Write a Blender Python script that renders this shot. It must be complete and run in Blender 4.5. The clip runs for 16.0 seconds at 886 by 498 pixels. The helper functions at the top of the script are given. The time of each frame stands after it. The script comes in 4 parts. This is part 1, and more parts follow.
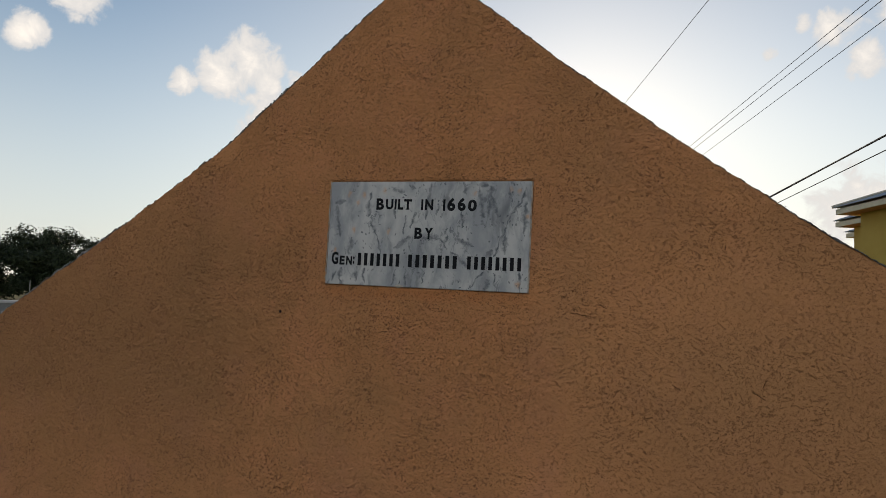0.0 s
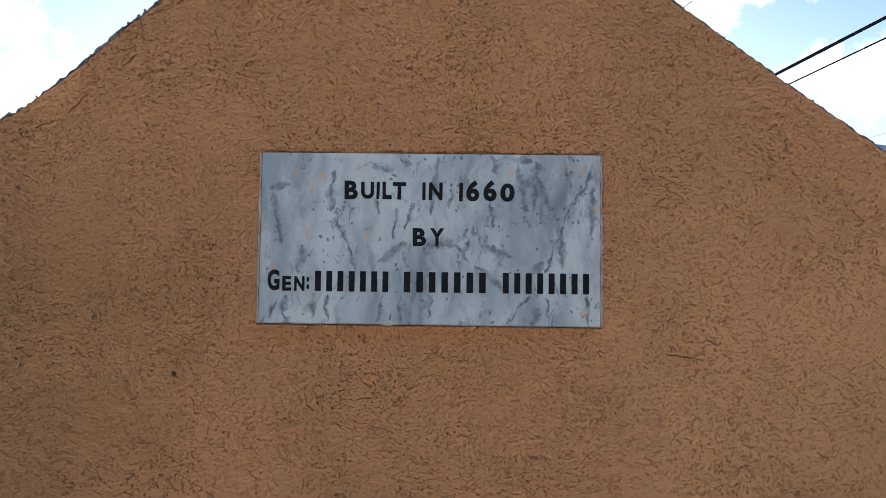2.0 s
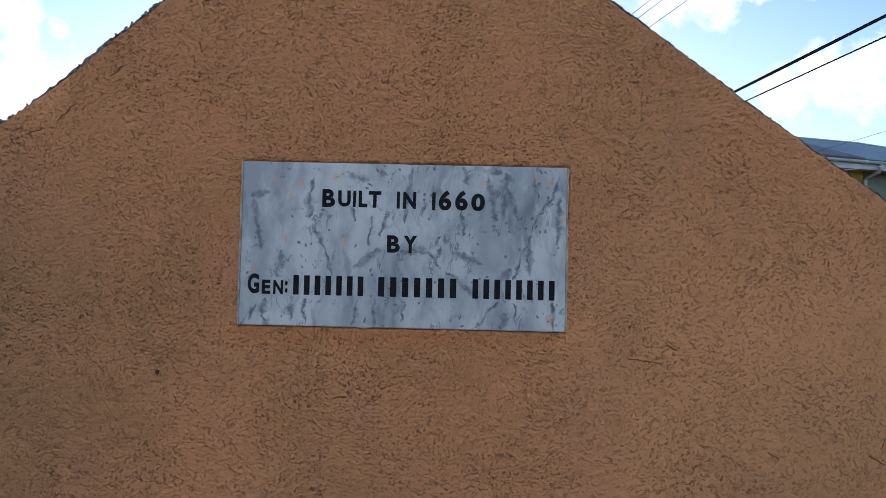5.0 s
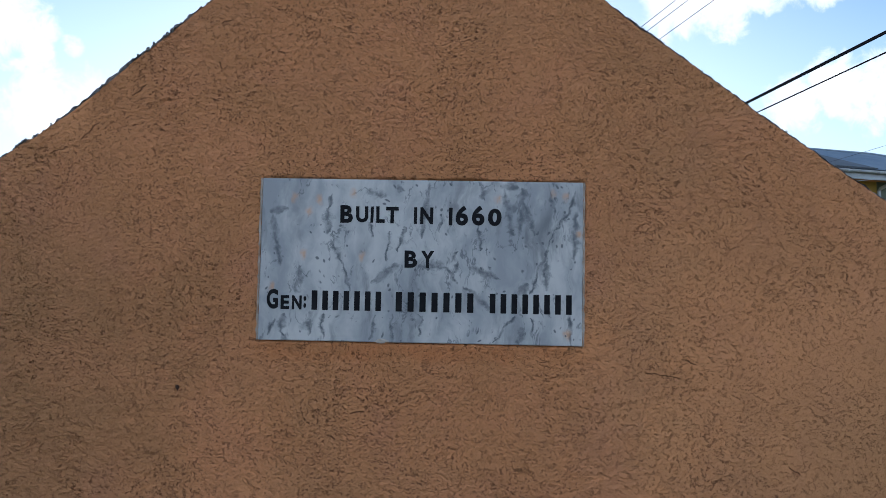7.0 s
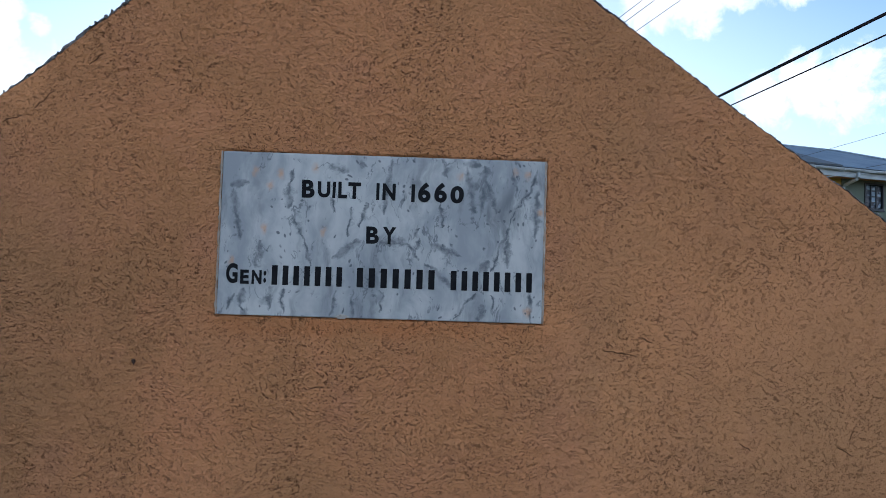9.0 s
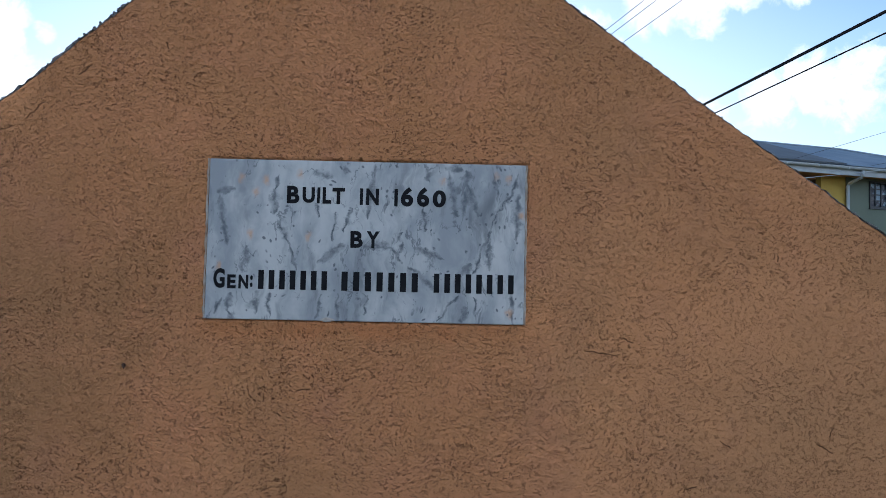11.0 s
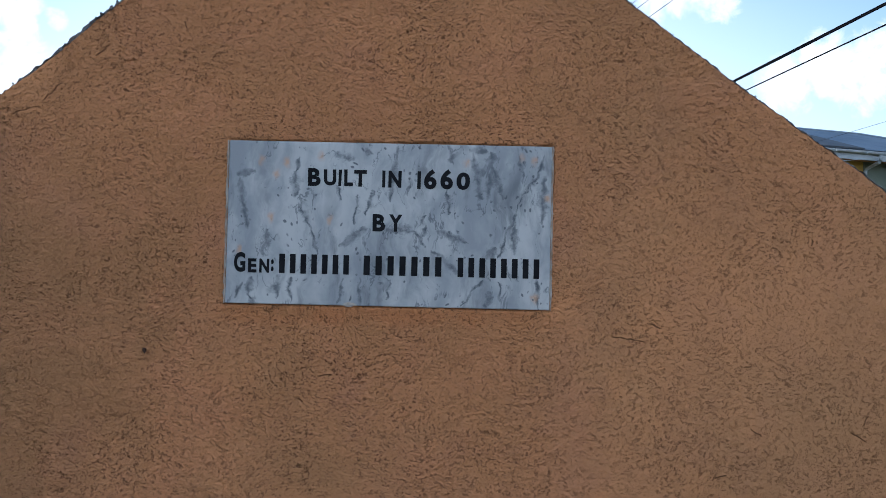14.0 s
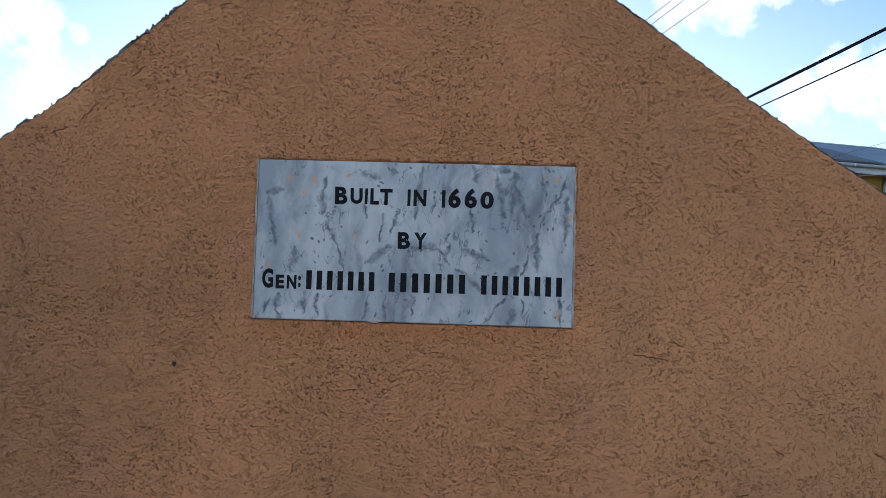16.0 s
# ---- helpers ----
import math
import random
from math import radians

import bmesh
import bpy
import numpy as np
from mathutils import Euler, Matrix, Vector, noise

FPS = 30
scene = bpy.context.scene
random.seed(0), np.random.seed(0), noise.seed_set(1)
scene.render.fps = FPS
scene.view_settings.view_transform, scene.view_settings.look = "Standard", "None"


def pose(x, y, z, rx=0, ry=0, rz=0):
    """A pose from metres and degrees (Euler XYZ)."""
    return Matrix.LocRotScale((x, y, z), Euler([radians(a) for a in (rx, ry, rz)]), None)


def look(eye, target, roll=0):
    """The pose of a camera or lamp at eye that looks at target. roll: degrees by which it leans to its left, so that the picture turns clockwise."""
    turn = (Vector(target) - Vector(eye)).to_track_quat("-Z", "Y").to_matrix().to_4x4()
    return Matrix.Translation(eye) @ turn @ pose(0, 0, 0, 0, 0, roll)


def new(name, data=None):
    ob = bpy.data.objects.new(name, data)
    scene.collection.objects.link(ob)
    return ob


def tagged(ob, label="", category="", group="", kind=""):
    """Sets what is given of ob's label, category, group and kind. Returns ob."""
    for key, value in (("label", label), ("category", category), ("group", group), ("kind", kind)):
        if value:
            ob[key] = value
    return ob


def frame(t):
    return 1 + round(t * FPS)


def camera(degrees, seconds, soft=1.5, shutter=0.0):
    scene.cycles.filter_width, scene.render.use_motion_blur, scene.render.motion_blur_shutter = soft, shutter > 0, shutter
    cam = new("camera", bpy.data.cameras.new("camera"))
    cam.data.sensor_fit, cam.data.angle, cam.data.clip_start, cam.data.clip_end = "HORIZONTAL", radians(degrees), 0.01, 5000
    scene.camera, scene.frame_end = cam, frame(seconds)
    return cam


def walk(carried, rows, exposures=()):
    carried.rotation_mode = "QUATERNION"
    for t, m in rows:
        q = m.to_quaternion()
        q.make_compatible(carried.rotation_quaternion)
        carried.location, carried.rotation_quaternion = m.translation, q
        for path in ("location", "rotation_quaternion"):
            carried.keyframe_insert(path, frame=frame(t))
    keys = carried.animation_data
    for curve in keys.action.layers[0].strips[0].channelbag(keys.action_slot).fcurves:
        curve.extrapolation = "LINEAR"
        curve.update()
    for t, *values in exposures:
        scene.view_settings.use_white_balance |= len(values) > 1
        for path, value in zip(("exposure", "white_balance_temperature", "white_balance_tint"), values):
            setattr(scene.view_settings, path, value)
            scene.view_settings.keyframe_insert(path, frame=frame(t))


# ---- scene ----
cam = camera(67.8, 16.0, soft=0.8)

PATH = [
    (0, (0.632, -1.779, 1.528), (0.019, 0.119, 1.671), 3.0),
    (0.3, (0.468, -1.648, 1.554), (-0.071, 0.274, 1.677), 3.4),
    (0.5, (0.331, -1.515, 1.552), (-0.102, 0.432, 1.697), 4.0),
    (0.7, (0.206, -1.407, 1.589), (-0.006, 0.577, 1.725), 3.4),
    (1, (0.101, -1.314, 1.623), (0.053, 0.683, 1.728), 2.5),
    (1.5, (0.033, -1.226, 1.631), (-0.023, 0.772, 1.716), 0.4),
    (2, (0.043, -1.181, 1.629), (0.011, 0.816, 1.723), 0.7),
    (2.5, (0.053, -1.197, 1.643), (0.033, 0.802, 1.707), 1.2),
    (3, (0.065, -1.22, 1.646), (0.043, 0.779, 1.714), 1.3),
    (3.5, (0.078, -1.23, 1.65), (0.058, 0.769, 1.721), 1.5),
    (4, (0.087, -1.239, 1.653), (0.056, 0.76, 1.726), 1.2),
    (6.3, (0.083, -1.234, 1.648), (0.083, 0.764, 1.74), 1.5),
    (6.5, (0.082, -1.242, 1.65), (0.039, 0.755, 1.747), 1.8),
    (7, (0.073, -1.245, 1.654), (0.023, 0.751, 1.769), 1.1),
    (7.5, (0.069, -1.244, 1.652), (0.026, 0.752, 1.765), 1.4),
    (8, (0.072, -1.246, 1.654), (0.042, 0.751, 1.771), 1.3),
    (8.5, (0.085, -1.246, 1.649), (0.073, 0.751, 1.765), 0.9),
    (9, (0.097, -1.245, 1.63), (0.126, 0.752, 1.716), 1.8),
    (9.5, (0.114, -1.251, 1.624), (0.126, 0.747, 1.721), 1.4),
    (12, (0.141, -1.27, 1.635), (0.156, 0.728, 1.727), 1.2),
    (12.5, (0.137, -1.264, 1.629), (0.16, 0.734, 1.716), 1.9),
    (13, (0.135, -1.248, 1.634), (0.163, 0.751, 1.686), 1.4),
    (13.5, (0.12, -1.24, 1.635), (0.132, 0.76, 1.681), 1.5),
    (14, (0.115, -1.241, 1.627), (0.096, 0.758, 1.678), 1.3),
    (14.5, (0.112, -1.257, 1.628), (0.025, 0.74, 1.674), 1.2),
    (15, (0.108, -1.267, 1.629), (-0.018, 0.729, 1.675), 1.7),
    (15.5, (0.102, -1.264, 1.636), (0.015, 0.734, 1.688), 1.6),
    (16, (0.096, -1.263, 1.635), (0.034, 0.734, 1.724), 1.7),
]
EXPOSURES = [(0, 0.36, 7250, 12), (0.5, 0.52, 7250, 12), (1.0, 0.94, 7100, 12), (1.6, 1.12, 6450, 11), (2.5, 1.17, 5780, 10), (3.5, 1.10, 5600, 10), (6.5, 0.95, 5650, 10), (8.3, 0.95, 5650, 10), (9.3, 1.02, 5580, 10), (12, 1.0, 5600, 10), (15, 1.0, 5560, 10), (16, 0.98, 5560, 10)]
walk(cam, [(t, look(eye, target, roll)) for t, eye, target, roll in PATH], EXPOSURES)

# ---- world, sun, exposure ----
SUN_AZ, SUN_EL = -6.0, 13.0          # degrees from +y towards +x, and above the horizon
world = bpy.data.worlds.new("sky")
scene.world = world
world.use_nodes = True


class Nodes:
    """Small helper that adds and wires shader nodes."""

    def __init__(self, tree):
        self.tree = tree
        tree.nodes.clear()

    def put(self, value, socket):
        if isinstance(value, bpy.types.NodeSocket):
            self.tree.links.new(value, socket)
        else:
            socket.default_value = value

    def add(self, kind, out=0, props=None, **ins):
        n = self.tree.nodes.new(kind)
        for k, v in (props or {}).items():
            setattr(n, k, v)
        for k, v in ins.items():
            key = int(k[1:]) if k[0] == "i" and k[1:].isdigit() else k.replace("_", " ")
            self.put(v, n.inputs[key])
        return n.outputs[out]

    def math(self, op, a, b=0.0, c=0.0, clamp=False):
        return self.add("ShaderNodeMath", props={"operation": op, "use_clamp": clamp}, i0=a, i1=b, i2=c)

    def vec(self, op, a, b=(0, 0, 0), out=0):
        return self.add("ShaderNodeVectorMath", out=out, props={"operation": op}, i0=a, i1=b)

    def remap(self, v, a, b, c=0.0, d=1.0):
        return self.add("ShaderNodeMapRange", props={"interpolation_type": "SMOOTHSTEP"}, i0=v, i1=a, i2=b, i3=c, i4=d)

    def noise(self, vec, scale, detail=4.0, rough=0.55, distort=0.0):
        return self.add("ShaderNodeTexNoise", Vector=vec, Scale=scale, Detail=detail, Roughness=rough, Distortion=distort)

    def mix(self, f, a, b, mode="MIX"):
        n = self.tree.nodes.new("ShaderNodeMix")
        n.data_type, n.blend_type = "RGBA", mode
        self.put(f, n.inputs[0])
        self.put(a, n.inputs[6])
        self.put(b, n.inputs[7])
        return n.outputs[2]

    def mapping(self, vec, loc=(0, 0, 0), rot=(0, 0, 0), scale=(1, 1, 1)):
        return self.add("ShaderNodeMapping", Vector=vec, Location=loc, Rotation=rot, Scale=scale)


def direction(az, el):
    a, e = radians(az), radians(el)
    return (math.cos(e) * math.sin(a), math.cos(e) * math.cos(a), math.sin(e))


def build_sky():
    n = Nodes(world.node_tree)
    sky = n.add("ShaderNodeTexSky", props={
        "sky_type": "NISHITA", "sun_disc": False, "sun_elevation": radians(SUN_EL), "sun_rotation": radians(SUN_AZ),
        "altitude": 50.0, "air_density": 1.0, "dust_density": 0.25, "ozone_density": 2.0})
    way = n.add("ShaderNodeTexCoord", out="Generated")
    wide = n.noise(way, 9.0, 5.0, 0.6, 0.3)
    fine = n.noise(way, 34.0, 6.0, 0.62, 0.4)
    rough = n.math("ADD", n.math("MULTIPLY", n.math("SUBTRACT", wide, 0.5), 0.9), n.math("MULTIPLY", n.math("SUBTRACT", fine, 0.5), 0.9))
    # cumulus patches: azimuth, elevation, radius in degrees
    heap = None
    for az, el, r in ((-35.0, 18.8, 2.8), (-37.5, 16.8, 2.2), (-40.4, 15.8, 1.3), (-33.9, 16.9, 1.3), (-31.4, 17.4, 0.9),
                      (-48.3, 20.6, 2.0), (-51.4, 17.5, 1.5), (-56.0, 4.0, 4.0), (-33.5, 12.6, 3.6), (-29.0, 12.5, 4.0),
                      (12.9, 21.3, 1.6), (14.6, 18.9, 1.7), (10.6, 21.9, 0.8), (8.3, 19.9, 0.7), (18.0, 22.4, 3.2), (21.5, 22.4, 3.0),
                      (25.0, 23.3, 2.6), (28.4, 22.6, 1.9), (26.6, 14.2, 2.7), (29.8, 15.5, 2.7), (32.6, 14.8, 3.4), (37.0, 14.0, 4.0),
                      (14.5, 8.0, 3.6), (22.0, 12.0, 3.4)):
        near = n.vec("DOT_PRODUCT", way, direction(az, el), out=1)
        edge = 1.0 - math.cos(radians(r))
        blob = n.math("SUBTRACT", 1.0, n.math("DIVIDE", n.math("SUBTRACT", 1.0, near), edge))
        blob = n.math("MAXIMUM", blob, -1.5)
        heap = blob if heap is None else n.math("MAXIMUM", heap, blob)
    # unseen broken cloud over the rest of the sky, added to light the wall
    rest = n.math("SUBTRACT", n.math("MULTIPLY", n.noise(way, 3.2, 5.0, 0.6, 0.2), 5.0), 2.5)
    up = n.add("ShaderNodeSeparateXYZ", out=2, Vector=way)
    front = n.remap(n.vec("DOT_PRODUCT", way, (0.0, 1.0, 0.0), out=1), 0.15, 0.5)
    rest = n.math("SUBTRACT", rest, n.math("MULTIPLY", front, 4.0))
    heap = n.math("MAXIMUM", heap, rest)
    dense = n.math("ADD", heap, n.math("MULTIPLY", rough, 3.0))
    mask = n.remap(dense, 0.0, 0.75)
    thick = n.remap(dense, 0.4, 2.2)
    white = n.mix(thick, (5.6, 5.8, 6.1, 1), (8.8, 8.5, 8.1, 1))
    # clouds opposite the sun, lit full in the face, brightened to light the wall
    away = n.remap(n.vec("DOT_PRODUCT", way, direction(SUN_AZ, SUN_EL), out=1), 0.3, -0.6, 1.0, 2.1)
    white = n.vec("MULTIPLY", white, n.add("ShaderNodeCombineXYZ", i0=away, i1=away, i2=away))
    haze = n.remap(up, 0.0, 0.44, 0.78, 0.0)
    clear = n.mix(haze, sky, (5.25, 5.75, 6.25, 1))
    # bright hazy air round the low sun
    glow = n.remap(n.vec("DOT_PRODUCT", way, direction(SUN_AZ, SUN_EL), out=1), 0.74, 0.98)
    clear = n.vec("ADD", clear, n.vec("MULTIPLY", n.add("ShaderNodeCombineXYZ", i0=glow, i1=glow, i2=glow), (1.15, 0.95, 0.55)))
    both = n.mix(n.math("MULTIPLY", mask, 0.92), clear, white)
    n.add("ShaderNodeBackground", Color=both, Strength=0.10)
    n.tree.links.new(n.tree.nodes[-1].outputs[0], n.tree.nodes.new("ShaderNodeOutputWorld").inputs[0])


build_sky()
sun = new("sun", bpy.data.lights.new("sun", "SUN"))
sun.data.energy, sun.data.angle, sun.data.color = 3.0, radians(0.6), (1.0, 0.86, 0.66)
sun.matrix_world = look(direction(SUN_AZ, SUN_EL), (0, 0, 0))
sun.location = Vector(direction(SUN_AZ, SUN_EL)) * 60


# ---- materials ----
def material(name):
    m = bpy.data.materials.new(name)
    m.use_nodes = True
    n = Nodes(m.node_tree)
    return m, n


def finish(n, color, rough=0.8, metal=0.0, bump=None, strength=0.5, dist=0.002, spec=0.4, alpha=None, trans=0.0):
    s = n.tree.nodes.new("ShaderNodeBsdfPrincipled")
    n.put(color, s.inputs["Base Color"])
    n.put(rough, s.inputs["Roughness"])
    n.put(metal, s.inputs["Metallic"])
    n.put(spec, s.inputs["Specular IOR Level"])
    n.put(trans, s.inputs["Transmission Weight"])
    if bump is not None:
        b = n.add("ShaderNodeBump", Strength=strength, Distance=dist, Height=bump)
        n.put(b, s.inputs["Normal"])
    o = n.tree.nodes.new("ShaderNodeOutputMaterial")
    n.tree.links.new(s.outputs[0], o.inputs[0])


# short tears in the plaster: ends in metres across and up the wall
TEARS = ((-0.664, 1.925, -0.631, 1.962), (-0.722, 1.897, -0.696, 1.910), (-0.567, 2.014, -0.543, 2.033), (-0.400, 2.080, -0.394, 2.070),
         (-0.397, 2.158, -0.378, 2.166), (-0.189, 1.404, -0.187, 1.393), (-0.163, 1.372, -0.155, 1.368), (-0.126, 1.414, -0.102, 1.417),
         (0.889, 1.350, 0.899, 1.366), (0.866, 1.336, 0.893, 1.320), (0.683, 1.337, 0.701, 1.326), (0.620, 1.245, 0.636, 1.252),
         (0.798, 1.692, 0.799, 1.680), (0.495, 1.526, 0.515, 1.520), (0.426, 1.502, 0.485, 1.494), (-1.196, 0.830, -1.186, 0.822), (-0.828, 0.992, -0.824, 0.987))


def stucco_material():
    m, n = material("orange_stucco")
    p = n.add("ShaderNodeTexCoord", out="Object")
    parts = n.tree.nodes.new("ShaderNodeSeparateXYZ")
    n.put(p, parts.inputs[0])
    px, pz = parts.outputs[0], parts.outputs[2]
    swirl = n.vec("SUBTRACT", n.add("ShaderNodeTexNoise", out="Color", Vector=p, Scale=4.5, Detail=2.0), (0.5, 0.5, 0.5))
    flat = n.mapping(n.vec("ADD", p, n.vec("MULTIPLY", swirl, (0.06, 0.0, 0.08))), scale=(1, 0.3, 1.25))
    broad = n.noise(p, 1.7, 3.0, 0.55)
    mid = n.noise(p, 7.0, 5.0, 0.6, 0.4)
    # how the trowel left it: torn and coarse to the west and round the plaque, rubbed smoother low down to the east
    drift = n.math("ADD", px, n.math("MULTIPLY", n.math("SUBTRACT", n.noise(p, 2.6, 3.0, 0.6), 0.5), 1.1))
    smooth = n.math("MULTIPLY", n.remap(drift, 0.05, 0.75), n.remap(pz, 2.05, 1.55, 0.35, 1.0))
    patch = n.remap(n.vec("LENGTH", n.mapping(n.vec("ADD", p, n.vec("MULTIPLY", swirl, (0.05, 0, 0.05))), loc=(0.70, 0, -1.60), scale=(1, 0, 0.8)), out=1), 0.02, 0.085, 1.0, 0.0)
    coarse = n.math("MULTIPLY", n.math("SUBTRACT", 1.0, n.math("MULTIPLY", smooth, 0.8)), n.math("SUBTRACT", 1.0, n.math("MULTIPLY", patch, 0.9)))
    # paint: uneven coats of orange, pinker and browner by patches
    tint = n.mix(n.remap(broad, 0.34, 0.66), (0.620, 0.272, 0.110, 1), (0.730, 0.310, 0.125, 1))
    tint = n.mix(n.remap(mid, 0.42, 0.68, 0.0, 0.5), tint, (0.74, 0.304, 0.140, 1))
    rosy = n.remap(n.noise(n.mapping(p, loc=(6.3, 0, 1.9)), 3.4, 4.0, 0.6), 0.52, 0.68, 0.0, 0.45)
    tint = n.mix(rosy, tint, (0.655, 0.272, 0.150, 1))
    # weathered, greyer paint at the two ends, in ragged clouds, also painting in lens falloff
    ends = n.math("MAXIMUM", n.remap(n.math("ADD", px, n.math("MULTIPLY", n.math("SUBTRACT", mid, 0.5), 0.7)), -0.22, -0.85, 0.0, 1.0),
                  n.math("MULTIPLY", n.remap(n.math("ADD", px, n.math("MULTIPLY", n.math("SUBTRACT", mid, 0.5), 0.7)), 0.15, 0.85), 0.95))
    low = n.remap(n.math("ADD", pz, n.math("MULTIPLY", n.math("SUBTRACT", broad, 0.5), 0.9)), 2.0, 1.45, 0.25, 1.0)
    low = n.math("MULTIPLY", low, n.remap(pz, 0.85, 1.25, 0.2, 1.0))
    tint = n.mix(n.math("MULTIPLY", n.math("MULTIPLY", ends, low), 0.66), tint, (0.370, 0.188, 0.078, 1))
    olive = n.remap(n.noise(n.mapping(p, loc=(3.1, 0, 7.7)), 1.6, 5.0, 0.65), 0.50, 0.70, 0.0, 0.45)
    tint = n.mix(olive, tint, (0.46, 0.236, 0.100, 1))
    # a redder, slightly darker band under the plaque
    band = n.math("MULTIPLY", n.remap(n.math("ABSOLUTE", n.math("SUBTRACT", pz, 1.531)), 0.006, 0.030, 1.0, 0.0), n.remap(n.math("ABSOLUTE", px), 0.25, 0.36, 1.0, 0.0))
    tint = n.mix(n.math("MULTIPLY", band, n.remap(mid, 0.35, 0.6, 0.1, 0.6)), tint, (0.66, 0.235, 0.075, 1))
    grain = n.noise(p, 330.0, 3.0, 0.65)
    tint = n.mix(n.remap(grain, 0.35, 0.75, 0.0, 0.3), tint, (0.74, 0.350, 0.19, 1))
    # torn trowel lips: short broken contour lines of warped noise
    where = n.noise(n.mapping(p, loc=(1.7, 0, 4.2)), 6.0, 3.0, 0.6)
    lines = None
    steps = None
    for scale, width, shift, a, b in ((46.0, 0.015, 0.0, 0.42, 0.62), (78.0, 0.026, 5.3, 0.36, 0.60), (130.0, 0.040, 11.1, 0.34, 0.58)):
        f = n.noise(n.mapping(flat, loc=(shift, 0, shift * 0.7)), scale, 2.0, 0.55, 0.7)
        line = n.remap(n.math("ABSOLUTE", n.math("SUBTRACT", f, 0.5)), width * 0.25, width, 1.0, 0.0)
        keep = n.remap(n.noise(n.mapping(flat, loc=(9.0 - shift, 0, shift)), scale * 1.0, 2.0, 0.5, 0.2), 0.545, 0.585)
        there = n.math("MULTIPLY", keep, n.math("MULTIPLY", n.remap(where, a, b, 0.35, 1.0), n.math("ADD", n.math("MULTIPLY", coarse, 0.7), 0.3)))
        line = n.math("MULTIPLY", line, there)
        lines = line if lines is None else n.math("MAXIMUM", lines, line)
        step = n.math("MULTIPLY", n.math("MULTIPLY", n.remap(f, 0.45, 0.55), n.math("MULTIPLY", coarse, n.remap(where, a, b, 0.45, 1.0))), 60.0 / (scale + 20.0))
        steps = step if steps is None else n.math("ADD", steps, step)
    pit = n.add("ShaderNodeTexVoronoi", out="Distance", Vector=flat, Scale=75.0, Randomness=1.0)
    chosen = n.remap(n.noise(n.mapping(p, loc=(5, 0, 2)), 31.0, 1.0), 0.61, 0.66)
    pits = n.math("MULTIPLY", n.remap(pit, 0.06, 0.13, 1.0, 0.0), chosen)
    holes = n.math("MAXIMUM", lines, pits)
    # shade in crevices and pits painted into the tint, stronger by patches
    crevice_shade = n.remap(n.noise(n.mapping(p, loc=(2.2, 0, 8.1)), 5.0, 3.0, 0.6), 0.40, 0.60, 0.52, 0.86)
    tint = n.mix(n.math("MULTIPLY", holes, crevice_shade), tint, (0.110, 0.042, 0.014, 1))
    shake = n.vec("SUBTRACT", n.add("ShaderNodeTexNoise", out="Color", Vector=p, Scale=60.0, Detail=3.0), (0.5, 0.5, 0.5))
    torn = n.vec("ADD", p, n.vec("MULTIPLY", shake, (0.013, 0.0, 0.013)))
    for x0, z0, x1, z1 in TEARS:
        dx, dz = x1 - x0, z1 - z0
        size = math.hypot(dx, dz)
        rel = n.vec("SUBTRACT", torn, (x0, 0, z0))
        along = n.math("DIVIDE", n.vec("DOT_PRODUCT", rel, (dx / size, 0, dz / size), out=1), size)
        off = n.math("ABSOLUTE", n.vec("DOT_PRODUCT", rel, (-dz / size, 0, dx / size), out=1))
        inside = n.math("MULTIPLY", n.remap(along, -0.1, 0.05), n.remap(along, 0.95, 1.1, 1.0, 0.0))
        cut = n.math("MULTIPLY", n.math("MULTIPLY", n.remap(off, 0.0002, 0.0014, 1.0, 0.0), inside), n.remap(grain, 0.3, 0.5, 0.5, 1.0))
        holes = n.math("MAXIMUM", holes, cut)
        tint = n.mix(n.math("MULTIPLY", cut, 0.7), tint, (0.06, 0.028, 0.014, 1))
    # weather stains that run down the wall
    run = n.noise(n.mapping(p, scale=(1.0, 0.3, 0.22)), 9.0, 4.0, 0.65)
    tint = n.mix(n.remap(run, 0.55, 0.78, 0.0, 0.25), tint, (0.37, 0.172, 0.085, 1))
    crumb = n.noise(n.mapping(p, scale=(1, 1, 1.15)), 150.0, 5.0, 0.75, 0.3)
    h = n.math("ADD", n.math("MULTIPLY", steps, 0.36), n.math("MULTIPLY", grain, 0.26))
    h = n.math("ADD", h, n.math("MULTIPLY", crumb, n.math("ADD", n.math("MULTIPLY", coarse, 0.68), 0.22)))
    h = n.math("ADD", h, n.math("MULTIPLY", mid, 0.4))
    h = n.math("SUBTRACT", h, n.math("MULTIPLY", holes, 1.9))
    finish(n, tint, 0.92, bump=h, strength=1.0, dist=0.0062, spec=0.2)
    return m


def verge_material():
    m, n = material("weathered_cement_verge")
    p = n.add("ShaderNodeTexCoord", out="Object")
    a = n.noise(p, 110.0, 5.0, 0.7)
    b = n.noise(p, 6.0, 3.0, 0.6)
    c = n.mix(n.remap(a, 0.35, 0.7), (0.10, 0.10, 0.105, 1), (0.46, 0.45, 0.45, 1))
    c = n.mix(n.remap(b, 0.50, 0.70, 0.0, 0.45), c, (0.42, 0.21, 0.11, 1))
    finish(n, c, 0.95, bump=n.noise(p, 240.0, 4.0, 0.75), strength=1.0, dist=0.006, spec=0.2)
    return m


